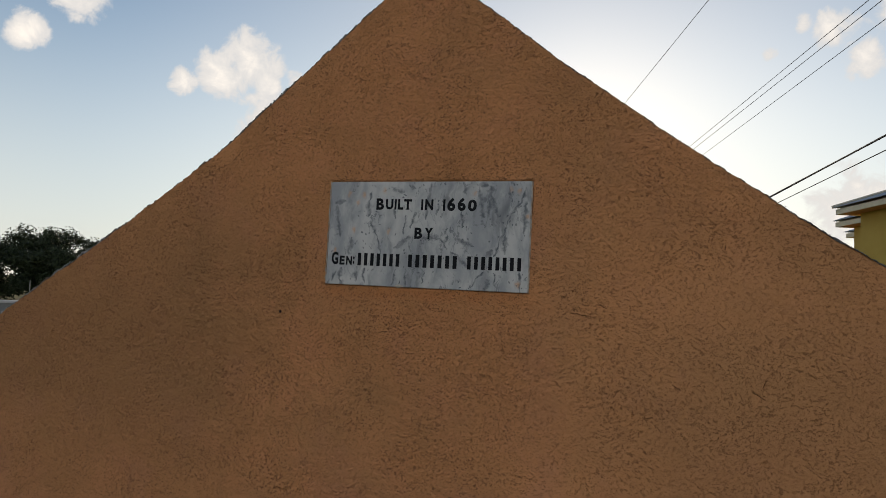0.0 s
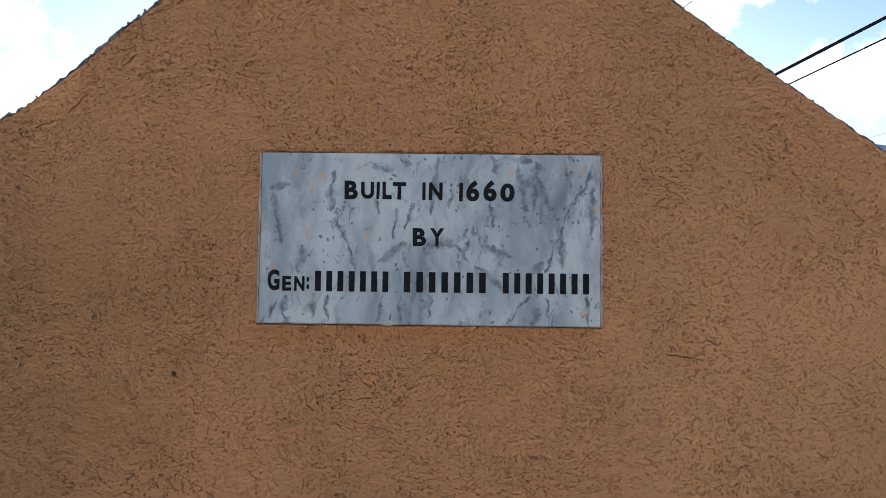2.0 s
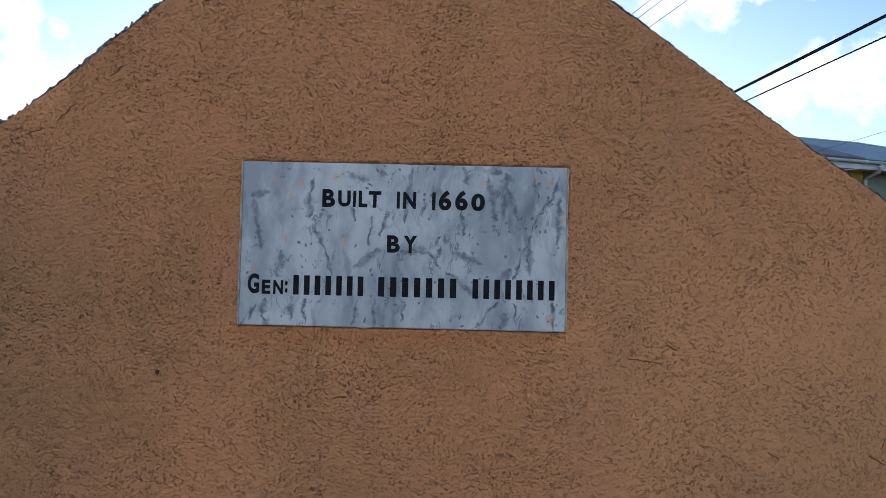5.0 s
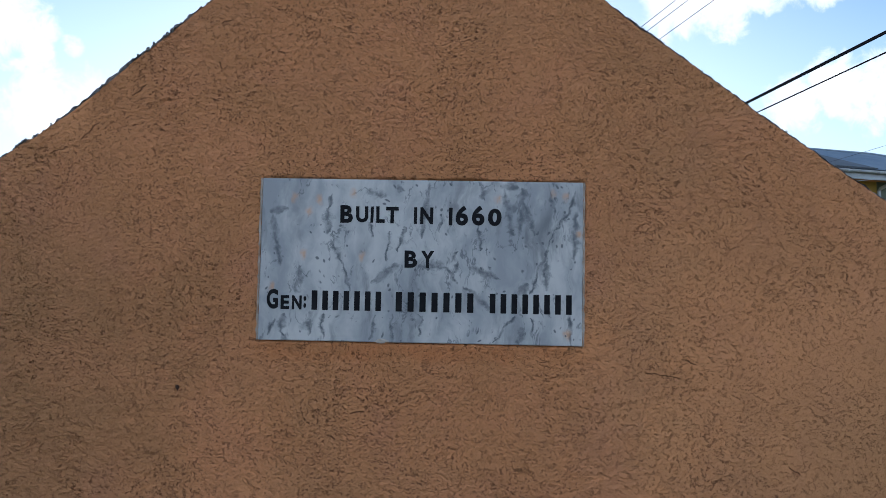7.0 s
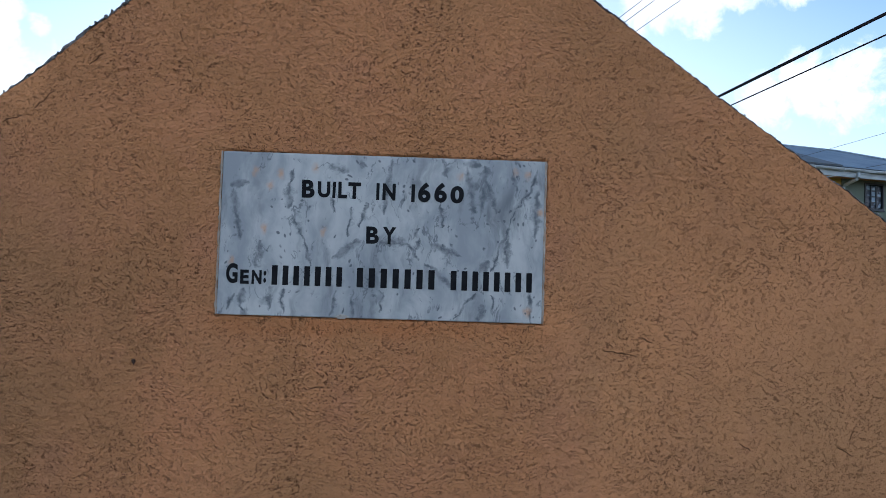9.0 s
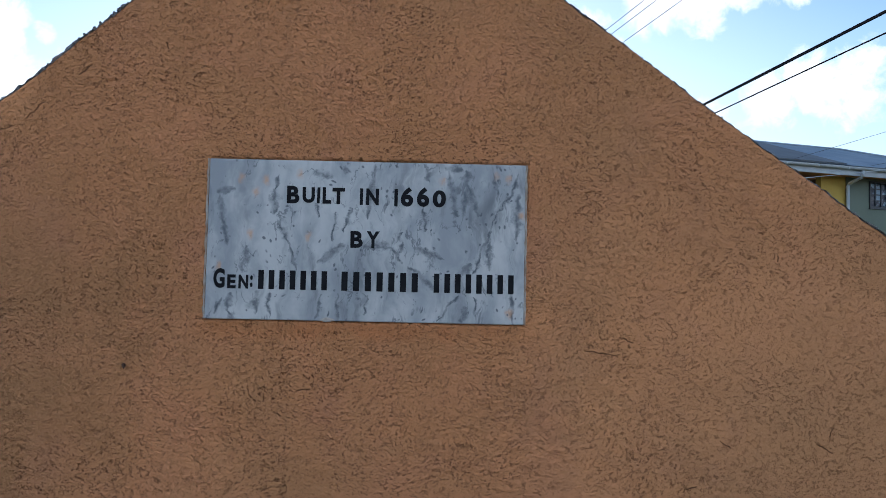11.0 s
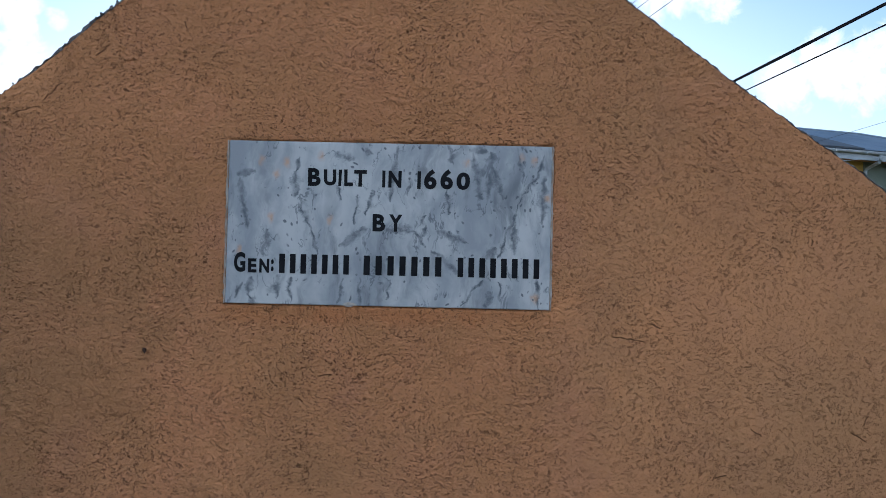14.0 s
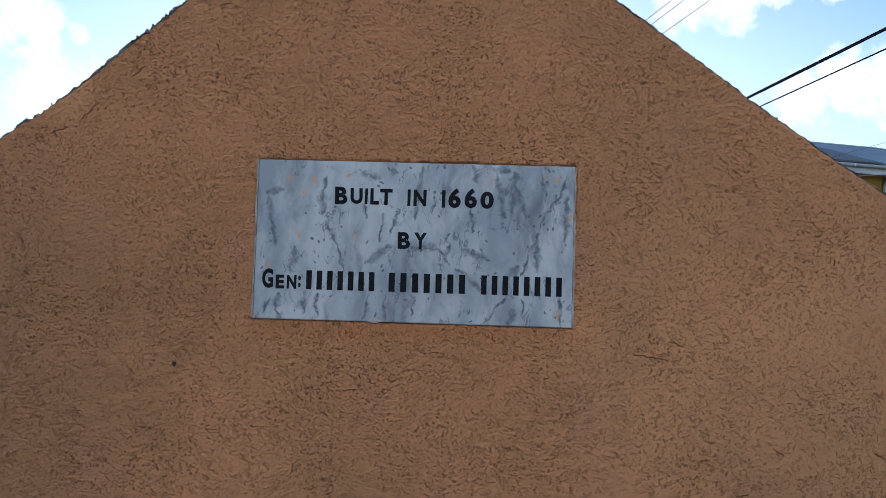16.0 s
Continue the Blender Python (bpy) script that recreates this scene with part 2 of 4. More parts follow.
# the slab's veins as drawn by eye, in millimetres from its middle
BROAD_VEINS = ((-282, 81, -272, 24), (-272, 24, -267, -11), (-285, 90, -254, 96), (-177, 99, -177, 52), (-106, 133, -68, 120), (-48, 140, -33, 137),
               (12, 144, 2, 46), (110, 146, 120, 118), (154, 140, 174, 51), (143, 145, 179, 143), (186, 141, 192, 113), (192, 113, 186, 55),
               (192, 113, 215, 56), (293, 94, 290, 7), (-227, -14, -236, -60), (-256, -103, -261, -135), (-210, -95, -208, -141), (-42, -9, -91, -42),
               (0, -8, 47, -10), (90, -12, 147, -29), (87, -48, 128, -90), (201, -38, 191, -59), (189, -120, 188, -148), (234, 9, 236, -51))
FINE_VEINS = ((-169, 124, -177, 99), (-170, 52, -153, -8), (-106, 72, -91, 44), (-29, 63, -45, 20), (-61, 55, -66, 1), (5, 64, 2, 43),
              (240, 136, 252, 82), (292, 139, 277, 93), (277, 93, 246, 49), (246, 49, 207, -55), (107, 71, 114, 21), (71, 16, 57, -2),
              (-261, -135, -248, -154), (-276, -114, -287, -146), (-181, -101, -181, -151), (-153, -1, -135, -58), (-85, -102, -91, -148), (-53, -101, -50, -151),
              (4, -104, 0, -143), (72, -6, 63, -20), (47, -10, 69, -41), (178, -102, 137, -150), (207, -105, 211, -141), (281, -96, 283, -153))
RUST_SPOTS = ((-197, 114), (-130, 129), (-214, 92), (-219, 8), (-242, 117), (-113, 7), (-281, -51), (248, 129), (271, 126), (142, 118), (301, 54), (277, -132))


def marble_material():
    m, n = material("grey_veined_marble")
    p = n.add("ShaderNodeTexCoord", out="Object")
    warp = n.add("ShaderNodeTexNoise", out="Color", Vector=p, Scale=11.0, Detail=4.0)
    q = n.vec("ADD", p, n.vec("MULTIPLY", n.vec("SUBTRACT", warp, (0.5, 0.5, 0.5)), (0.06, 0.0, 0.06)))
    slow = n.vec("ADD", p, n.vec("MULTIPLY", n.vec("SUBTRACT", warp, (0.5, 0.5, 0.5)), (0.016, 0.0, 0.012)))
    jag = n.add("ShaderNodeTexNoise", out="Color", Vector=p, Scale=45.0, Detail=3.0)
    slow = n.vec("ADD", slow, n.vec("MULTIPLY", n.vec("SUBTRACT", jag, (0.5, 0.5, 0.5)), (0.019, 0.0, 0.019)))
    tall = n.mapping(q, rot=(0, radians(8), 0), scale=(1.0, 1.0, 0.24))
    cloud = n.noise(n.mapping(q, scale=(1, 1, 0.5)), 9.0, 5.0, 0.65)
    base = n.mix(n.remap(cloud, 0.38, 0.64), (0.54, 0.525, 0.505, 1), (0.315, 0.32, 0.33, 1))
    streak = n.noise(tall, 24.0, 5.0, 0.62)
    v1 = n.math("MULTIPLY", n.remap(streak, 0.50, 0.70, 0.0, 0.85), n.remap(n.noise(p, 6.0, 3.0), 0.40, 0.60, 0.25, 1.0))
    v2 = n.math("ABSOLUTE", n.math("SUBTRACT", n.noise(n.mapping(q, loc=(3, 0, 1), rot=(0, radians(14), 0), scale=(1, 1, 0.36)), 20.0, 5.0, 0.6, 0.5), 0.5))
    v2 = n.math("MULTIPLY", n.remap(v2, 0.0, 0.018, 0.9, 0.0), n.remap(n.noise(p, 17.0, 3.0, 0.6), 0.46, 0.58))
    veins = n.math("MULTIPLY", n.math("MAXIMUM", v1, v2), 0.75)
    patchy = n.remap(n.noise(p, 42.0, 4.0, 0.65), 0.34, 0.58, 0.45, 1.0)
    torn = n.noise(slow, 95.0, 3.0, 0.6)

    uneven = n.remap(n.noise(n.mapping(p, loc=(0.7, 0, 0.2)), 58.0, 4.0, 0.7), 0.36, 0.64, 1.8, 0.6)

    def stroke(x0, z0, x1, z1, wide, weight):
        """A vein between two points of the slab, in millimetres."""
        x0, z0, x1, z1 = x0 / 1000, z0 / 1000, x1 / 1000, z1 / 1000
        dx, dz = x1 - x0, z1 - z0
        size = math.hypot(dx, dz)
        rel = n.vec("SUBTRACT", slow, (x0, 0, z0))
        along = n.vec("DOT_PRODUCT", rel, (dx / size, 0, dz / size), out=1)
        off = n.math("ABSOLUTE", n.vec("DOT_PRODUCT", rel, (-dz / size, 0, dx / size), out=1))
        past = n.math("MAXIMUM", n.math("SUBTRACT", n.math("ABSOLUTE", n.math("SUBTRACT", along, size / 2)), size / 2), 0.0)
        # thinner towards its ends and uneven along the way
        taper = n.math("ADD", 0.75, n.math("MULTIPLY", n.math("POWER", n.math("DIVIDE", n.math("ABSOLUTE", n.math("SUBTRACT", along, size / 2)), size / 2), 2.0), 0.8))
        reach = n.math("MULTIPLY", n.math("ADD", off, past), n.math("MULTIPLY", taper, uneven))
        return n.remap(reach, 0.0, wide, weight, 0.0)

    soft = None
    for x0, z0, x1, z1 in BROAD_VEINS:
        v = stroke(x0, z0, x1, z1, 0.0105, 0.88)
        soft = v if soft is None else n.math("MAXIMUM", soft, v)
    thin = None
    for x0, z0, x1, z1 in FINE_VEINS:
        v = stroke(x0, z0, x1, z1, 0.0058, 1.0)
        thin = v if thin is None else n.math("MAXIMUM", thin, v)
    drawn = n.math("MULTIPLY", n.math("MAXIMUM", soft, thin), n.math("MULTIPLY", patchy, n.remap(torn, 0.30, 0.52, 0.6, 1.0)))
    veins = n.math("MAXIMUM", veins, drawn)
    c = n.mix(veins, base, (0.085, 0.095, 0.110, 1))
    rust = None
    for x0, z0 in RUST_SPOTS:
        v = n.remap(n.vec("DISTANCE", n.mapping(slow, scale=(1, 1, 0.75)), (x0 / 1000, 0, z0 * 0.00075), out=1), 0.001, 0.0105, 0.8, 0.0)
        rust = v if rust is None else n.math("MAXIMUM", rust, v)
    c = n.mix(n.math("MULTIPLY", rust, n.remap(torn, 0.3, 0.6, 0.4, 1.0)), c, (0.60, 0.31, 0.15, 1))
    dots = n.add("ShaderNodeTexVoronoi", out="Distance", Vector=n.mapping(q, scale=(1, 1, 0.8)), Scale=80.0)
    dot = n.math("MULTIPLY", n.remap(dots, 0.13, 0.25, 0.85, 0.0), n.remap(n.noise(p, 13.0, 4.0, 0.75), 0.49, 0.56))
    c = n.mix(dot, c, (0.09, 0.095, 0.11, 1))
    finish(n, c, n.remap(cloud, 0.3, 0.7, 0.32, 0.45), bump=n.noise(p, 300.0, 2.0), strength=0.08, dist=0.001, spec=0.35)
    return m


def plain_material(name, a, b, scale=8.0, rough=0.7, metal=0.0, bump=0.2, spec=0.4, fine=60.0):
    m, n = material(name)
    p = n.add("ShaderNodeTexCoord", out="Object")
    big = n.noise(p, scale, 4.0, 0.6)
    small = n.noise(p, fine, 4.0, 0.6)
    c = n.mix(n.remap(big, 0.3, 0.7), (*a, 1), (*b, 1))
    c = n.mix(n.remap(small, 0.45, 0.8, 0.0, 0.25), c, (a[0] * 0.6, a[1] * 0.6, a[2] * 0.6, 1))
    finish(n, c, rough, metal, bump=small, strength=bump, dist=0.003, spec=spec)
    return m


def leaf_material():
    m, n = material("dark_tree_leaves")
    r = n.add("ShaderNodeNewGeometry", out="Random Per Island")
    c = n.mix(r, (0.010, 0.018, 0.007, 1), (0.032, 0.045, 0.014, 1))
    finish(n, c, 0.55, spec=0.3)
    return m


def ground_material():
    m, n = material("dry_grass_ground")
    p = n.add("ShaderNodeTexCoord", out="Object")
    c = n.mix(n.remap(n.noise(p, 0.5, 5.0, 0.6), 0.35, 0.65), (0.10, 0.11, 0.045, 1), (0.22, 0.17, 0.105, 1))
    c = n.mix(n.remap(n.noise(p, 24.0, 4.0, 0.7), 0.4, 0.7, 0.0, 0.6), c, (0.06, 0.075, 0.03, 1))
    finish(n, c, 0.95, bump=n.noise(p, 30.0, 5.0, 0.7), strength=0.8, dist=0.03, spec=0.1)
    return m


def glass_material():
    m, n = material("window_glass")
    p = n.add("ShaderNodeTexCoord", out="Object")
    own = n.add("ShaderNodeObjectInfo", out="Random")
    # pale blue reflections painted into the colour of some panes
    c = n.mix(n.remap(n.math("ADD", own, n.math("MULTIPLY", n.math("SUBTRACT", n.noise(p, 9.0), 0.5), 1.6)), 0.5, 0.75), (0.012, 0.018, 0.035, 1), (0.22, 0.30, 0.38, 1))
    finish(n, c, n.remap(n.noise(p, 7.0), 0.35, 0.65, 0.08, 0.4), spec=0.22)
    return m


STUCCO, VERGE, MARBLE = stucco_material(), verge_material(), marble_material()
PAINT = plain_material("black_letter_paint", (0.012, 0.012, 0.014), (0.02, 0.02, 0.022), 40.0, 0.7, bump=0.3, spec=0.03, fine=250.0)
MORTAR = plain_material("pale_mortar", (0.50, 0.44, 0.38), (0.34, 0.22, 0.14), 30.0, 0.95, bump=0.8, fine=200.0)
RUST = plain_material("rusty_nail", (0.03, 0.018, 0.012), (0.07, 0.03, 0.015), 90.0, 0.8, bump=0.8, fine=300.0)
YELLOW = plain_material("yellow_wall_paint", (0.42, 0.28, 0.05), (0.48, 0.33, 0.07), 0.8, 0.8, bump=0.15, fine=30.0)
GREEN = plain_material("grey_green_wall_paint", (0.12, 0.145, 0.11), (0.15, 0.18, 0.14), 0.8, 0.8, bump=0.15, fine=30.0)
TRIM = plain_material("pale_grey_painted_trim", (0.38, 0.42, 0.45), (0.47, 0.51, 0.53), 2.0, 0.6, bump=0.1, fine=25.0)
CREAM = plain_material("cream_painted_fascia", (0.55, 0.49, 0.36), (0.64, 0.58, 0.44), 2.0, 0.65, bump=0.1, fine=25.0)
# soffit wood lightened to orange, painting in bounced sunlight
SOFFIT = plain_material("bounce_lit_wood_soffit", (0.42, 0.20, 0.07), (0.55, 0.27, 0.10), 3.0, 0.6, bump=0.2, fine=20.0)
ROOFING = plain_material("blue_grey_roof_sheet", (0.20, 0.25, 0.30), (0.28, 0.33, 0.38), 0.9, 0.5, 0.2, bump=0.1, fine=14.0)
ROOFDARK = plain_material("dark_grey_roof_sheet", (0.075, 0.08, 0.085), (0.11, 0.115, 0.12), 0.9, 0.6, 0.1, bump=0.1, fine=14.0)
RIDGE = plain_material("pale_ridge_cap", (0.42, 0.38, 0.31), (0.5, 0.46, 0.38), 2.0, 0.6, bump=0.1, fine=14.0)
DARKWOOD = plain_material("dark_window_frame", (0.018, 0.022, 0.03), (0.03, 0.035, 0.045), 4.0, 0.5, bump=0.1)
# near-black plaster: the veranda recess's shade is put into its colour
INSIDE = plain_material("veranda_shade_plaster", (0.05, 0.04, 0.03), (0.075, 0.055, 0.04), 1.0, 0.9)
CABLE = plain_material("black_cable_sheath", (0.012, 0.012, 0.016), (0.022, 0.022, 0.028), 2.0, 0.8, spec=0.05)
THINCABLE = plain_material("grey_wire", (0.09, 0.09, 0.10), (0.12, 0.12, 0.13), 2.0, 0.7, spec=0.1)
BLOCK = plain_material("grey_block_wall", (0.17, 0.17, 0.17), (0.24, 0.24, 0.235), 1.2, 0.95, bump=0.6, fine=20.0)
CAP = plain_material("pale_wall_cap", (0.42, 0.42, 0.42), (0.5, 0.5, 0.49), 1.2, 0.9, bump=0.4, fine=20.0)
BARK = plain_material("dark_tree_bark", (0.05, 0.04, 0.03), (0.09, 0.07, 0.05), 6.0, 0.95, bump=1.0, fine=30.0)
LEAF, SOIL, GLASS = leaf_material(), ground_material(), glass_material()


# ---- building blocks ----
def mesh_object(name, verts, faces, mat, smooth=False):
    me = bpy.data.meshes.new(name)
    me.from_pydata([tuple(v) for v in verts], [], faces)
    me.materials.append(mat)
    if smooth:
        me.polygons.foreach_set("use_smooth", [True] * len(me.polygons))
    me.update()
    return new(name, me)


def part(name, bm, mat, parent=None, label=""):
    me = bpy.data.meshes.new(name)
    bmesh.ops.recalc_face_normals(bm, faces=bm.faces)
    bm.to_mesh(me)
    bm.free()
    me.materials.append(mat)
    ob = new(name, me)
    ob.parent = parent
    return tagged(ob, label=label)


def box(bm, a, b, bevel=0.0):
    """An axis-aligned box from corner a to corner b."""
    mid = [(p + q) / 2 for p, q in zip(a, b)]
    size = [abs(q - p) for p, q in zip(a, b)]
    made = bmesh.ops.create_cube(bm, size=1.0, matrix=Matrix.LocRotScale(mid, None, size))
    if bevel:
        edges = {e for v in made["verts"] for e in v.link_edges}
        bmesh.ops.bevel(bm, geom=list(edges), offset=bevel, segments=2, affect="EDGES", profile=0.5)
    return bm


def boxed(*a, bevel=0.0):
    return box(bmesh.new(), *a, bevel=bevel)


def tube(bm, points, radii, sides=8):
    """A round bar through the points."""
    rings = []
    for i, p in enumerate(points):
        p = Vector(p)
        d = (Vector(points[min(i + 1, len(points) - 1)]) - Vector(points[max(i - 1, 0)])).normalized()
        side = d.cross(Vector((0, 0, 1)) if abs(d.z) < 0.95 else Vector((1, 0, 0))).normalized()
        up = side.cross(d)
        r = radii[i] if isinstance(radii, (list, tuple)) else radii
        rings.append([bm.verts.new(p + r * (math.cos(k * math.tau / sides) * side + math.sin(k * math.tau / sides) * up)) for k in range(sides)])
    for a, b in zip(rings, rings[1:]):
        for k in range(sides):
            bm.faces.new((a[k], a[(k + 1) % sides], b[(k + 1) % sides], b[k]))
    bm.faces.new(rings[0][::-1])
    bm.faces.new(rings[-1])
    return bm


def thing(name, matrix, label, category, group="", kind=""):
    ob = new(name)
    ob.matrix_world = matrix
    return tagged(ob, label, category, group, kind)


def value_noise(x, z, size, seed):
    """Smooth noise of -1 to 1 over two arrays, with cells of that size."""
    u, v = x / size + 311.0, z / size + 127.0
    i, j = np.floor(u).astype(np.int64), np.floor(v).astype(np.int64)
    f, g = u - i, v - j
    f, g = f * f * f * (f * (f * 6 - 15) + 10), g * g * g * (g * (g * 6 - 15) + 10)

    def h(a, b):
        k = (a * 374761393 + b * 668265263 + seed * 974634777) & 0xFFFFFFFF
        k = ((k ^ (k >> 13)) * 1274126177) & 0xFFFFFFFF
        return ((k ^ (k >> 16)) & 0xFFFF) / 32767.5 - 1.0

    return (h(i, j) * (1 - f) + h(i + 1, j) * f) * (1 - g) + (h(i, j + 1) * (1 - f) + h(i + 1, j + 1) * f) * g


# ---- ground ----
def build_ground():
    bm = bmesh.new()
    bmesh.ops.create_grid(bm, x_segments=60, y_segments=60, size=600.0)
    for v in bm.verts:
        far = max(0.0, math.hypot(v.co.x, v.co.y) - 60.0)
        v.co.z = 0.0 if far == 0 else min(1.0, far / 100.0) * 0.8 * noise.noise(v.co * 0.02)
    tagged(part("ground", bm, SOIL), "dry patchy grass and bare soil ground", "ground", kind="structure")


build_ground()

# ---- the gabled end wall ----
LEFT = ((-2.10, 1.05), (-1.596, 1.382), (-1.354, 1.546), (-1.011, 1.755), (-0.700, 1.974), (-0.388, 2.233), (-0.171, 2.413), (-0.045, 2.508))
RIGHT = ((0.0, 2.500), (0.131, 2.384), (0.381, 2.181), (0.680, 1.966), (0.945, 1.779), (1.145, 1.655), (2.05, 1.08))
VERGE_X = np.array([p[0] for p in LEFT + RIGHT])
VERGE_Z = np.array([p[1] for p in LEFT + RIGHT])
DEPTH = 4.2


def verge_height(x):
    """The gable's uneven top edge."""
    zero = np.zeros_like(x)
    z = np.interp(x, VERGE_X, VERGE_Z)
    z = z + 0.0030 * value_noise(x, zero, 0.11, 3) + 0.0014 * value_noise(x, zero, 0.026, 4) + 0.0011 * value_noise(x, zero, 0.009, 6)
    return z + 0.006 * np.clip(value_noise(x, zero, 0.03, 5), 0, 1) ** 2 * (x < 0)


def build_gable():
    xs = np.concatenate([np.linspace(-2.10, -1.70, 24, endpoint=False), np.arange(-1.70, 1.30, 0.0032), np.linspace(1.30, 2.05, 40)])
    zs = np.concatenate([np.linspace(0.0, 0.92, 24, endpoint=False), np.arange(0.92, 2.56, 0.0032)])
    top = verge_height(xs)
    X, Z = np.meshgrid(xs, zs, indexing="ij")
    Z = np.minimum(Z, top[:, None])
    a = X + 0.012 * value_noise(X, Z, 0.03, 21)
    b = Z + 0.012 * value_noise(X, Z, 0.03, 22)
    y = 0.006 * value_noise(X, Z, 0.42, 11) + 0.0028 * value_noise(X, Z, 0.13, 12) + 0.0008 * value_noise(X, Z, 0.035, 13)
    rough = np.clip(0.55 + 0.9 * value_noise(X, Z, 0.19, 14), 0.1, 1.0)
    lips = np.tanh(6.0 * value_noise(a, b * 1.9, 0.022, 15)) + 0.8 * np.tanh(5.0 * value_noise(a, b * 1.7, 0.013, 16))
    y = y + rough * 0.0006 * lips + rough * 0.0005 * value_noise(X, Z, 0.0075, 17)
    # the bed in which the plaque sits
    edge = np.maximum(np.abs(X) - 0.305, np.abs(Z - 1.702) - 0.154)
    y = y * np.clip((edge - 0.002) / 0.07, 0.12, 1.0) + 0.25 * y * np.clip((edge - 0.002) / 0.006, 0, 1) * np.clip(1 - edge / 0.07, 0, 1)
    lap = 0.0012 + 0.0016 * value_noise(X, Z, 0.021, 18) + 0.0008 * value_noise(X, Z, 0.006, 19)
    y = np.where(edge < lap, 0.012, y) - 0.0012 * np.exp(-((edge - 0.006) / 0.006) ** 2)
    # rounded towards the verge
    y = y + 0.006 * np.clip(1 - (top[:, None] - Z) / 0.007, 0, 1) ** 2
    nx, nz = X.shape
    co = np.stack([X, y, Z], axis=-1).reshape(-1, 3)
    idx = np.arange(nx * nz).reshape(nx, nz)
    quads = np.stack([idx[:-1, :-1], idx[1:, :-1], idx[1:, 1:], idx[:-1, 1:]], axis=-1).reshape(-1, 4)
    z = co[:, 2]
    span = (z[quads[:, 3]] - z[quads[:, 0]]) + (z[quads[:, 2]] - z[quads[:, 1]])
    quads = quads[span > 1e-6]
    used, inverse = np.unique(quads, return_inverse=True)
    co, quads = co[used], inverse.reshape(-1, 4)
    me = bpy.data.meshes.new("wall_gable")
    me.vertices.add(len(co))
    me.vertices.foreach_set("co", co.astype(np.float32).ravel())
    me.loops.add(quads.size)
    me.loops.foreach_set("vertex_index", quads.astype(np.int32).ravel())
    me.polygons.add(len(quads))
    me.polygons.foreach_set("loop_start", np.arange(0, quads.size, 4, dtype=np.int32))
    me.polygons.foreach_set("use_smooth", np.ones(len(quads), dtype=bool))
    me.update(calc_edges=True)
    me.validate()
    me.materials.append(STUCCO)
    return tagged(new("wall_gable", me), "orange-painted rough stucco gable end wall with cracks", "wall", kind="structure")


wall = build_gable()


def build_wall_core():
    """The masonry behind the plaster, as one slab with the gable's outline."""
    xs = np.linspace(-2.09, 2.04, 160)
    top = verge_height(xs) - 0.012
    verts, faces = [], []
    for x, z in zip(xs, top):
        verts += [(x, 0.016, 0.0), (x, 0.016, z), (x, 0.30, z), (x, 0.30, 0.0)]
    for i in range(len(xs) - 1):
        p, q = 4 * i, 4 * i + 4
        for k in range(4):
            faces.append((p + k, p + (k + 1) % 4, q + (k + 1) % 4, q + k))
    faces += [(0, 3, 2, 1), (len(verts) - 4, len(verts) - 3, len(verts) - 2, len(verts) - 1)]
    ob = mesh_object("masonry_core", verts, faces, STUCCO)
    ob.parent = wall
    return ob


build_wall_core()


def build_verge():
    """The lumpy weathered cement along the top of the gable."""
    xs = np.arange(-2.09, 2.04, 0.0028)
    z = verge_height(xs)
    zero = np.zeros_like(xs)
    lump = 0.5 + 0.5 * value_noise(xs, zero, 0.05, 31) + 0.35 * value_noise(xs, zero, 0.016, 32)
    lump = np.clip(0.2 + lump + 0.6 * value_noise(xs, zero, 0.007, 33), 0.12, 2.2)
    size = np.where(xs < -0.03, 0.0042, 0.0019) * lump
    nz = np.gradient(z, xs)
    nrm = np.sqrt(1 + nz * nz)
    ux, uz = -nz / nrm, 1 / nrm
    soft = np.ones(15) / 15
    ux, uz = np.convolve(ux, soft, "same"), np.convolve(uz, soft, "same")
    ux[:9], uz[:9], ux[-9:], uz[-9:] = ux[10], uz[10], ux[-11], uz[-11]
    rows = []
    for y, k, s in ((0.010, -0.8, 42), (0.004, 0.0, 43), (0.004, 0.7, 44), (0.012, 1.1, 45), (0.03, 1.2, 46), (0.12, 1.0, 47), (0.31, 0.7, 48), (0.31, -2.0, 49)):
        w = k * size + np.where(xs < -0.03, 0.0030, 0.0012) * value_noise(xs, zero + 0.3 * s, 0.0065, s)
        rows.append(np.stack([xs + ux * w, y + 0.0022 * value_noise(xs, zero, 0.007, s + 20), z + uz * w], axis=-1))
    co = np.stack(rows, axis=1)
    n, m = co.shape[:2]
    idx = np.arange(n * m).reshape(n, m)
    quads = np.stack([idx[:-1, :-1], idx[:-1, 1:], idx[1:, 1:], idx[1:, :-1]], axis=-1).reshape(-1, 4)
    ob = mesh_object("verge_capping", co.reshape(-1, 3).tolist(), quads.tolist(), VERGE, smooth=True)
    ob.parent = wall
    tagged(ob, "blackened lumpy cement edge")


build_verge()


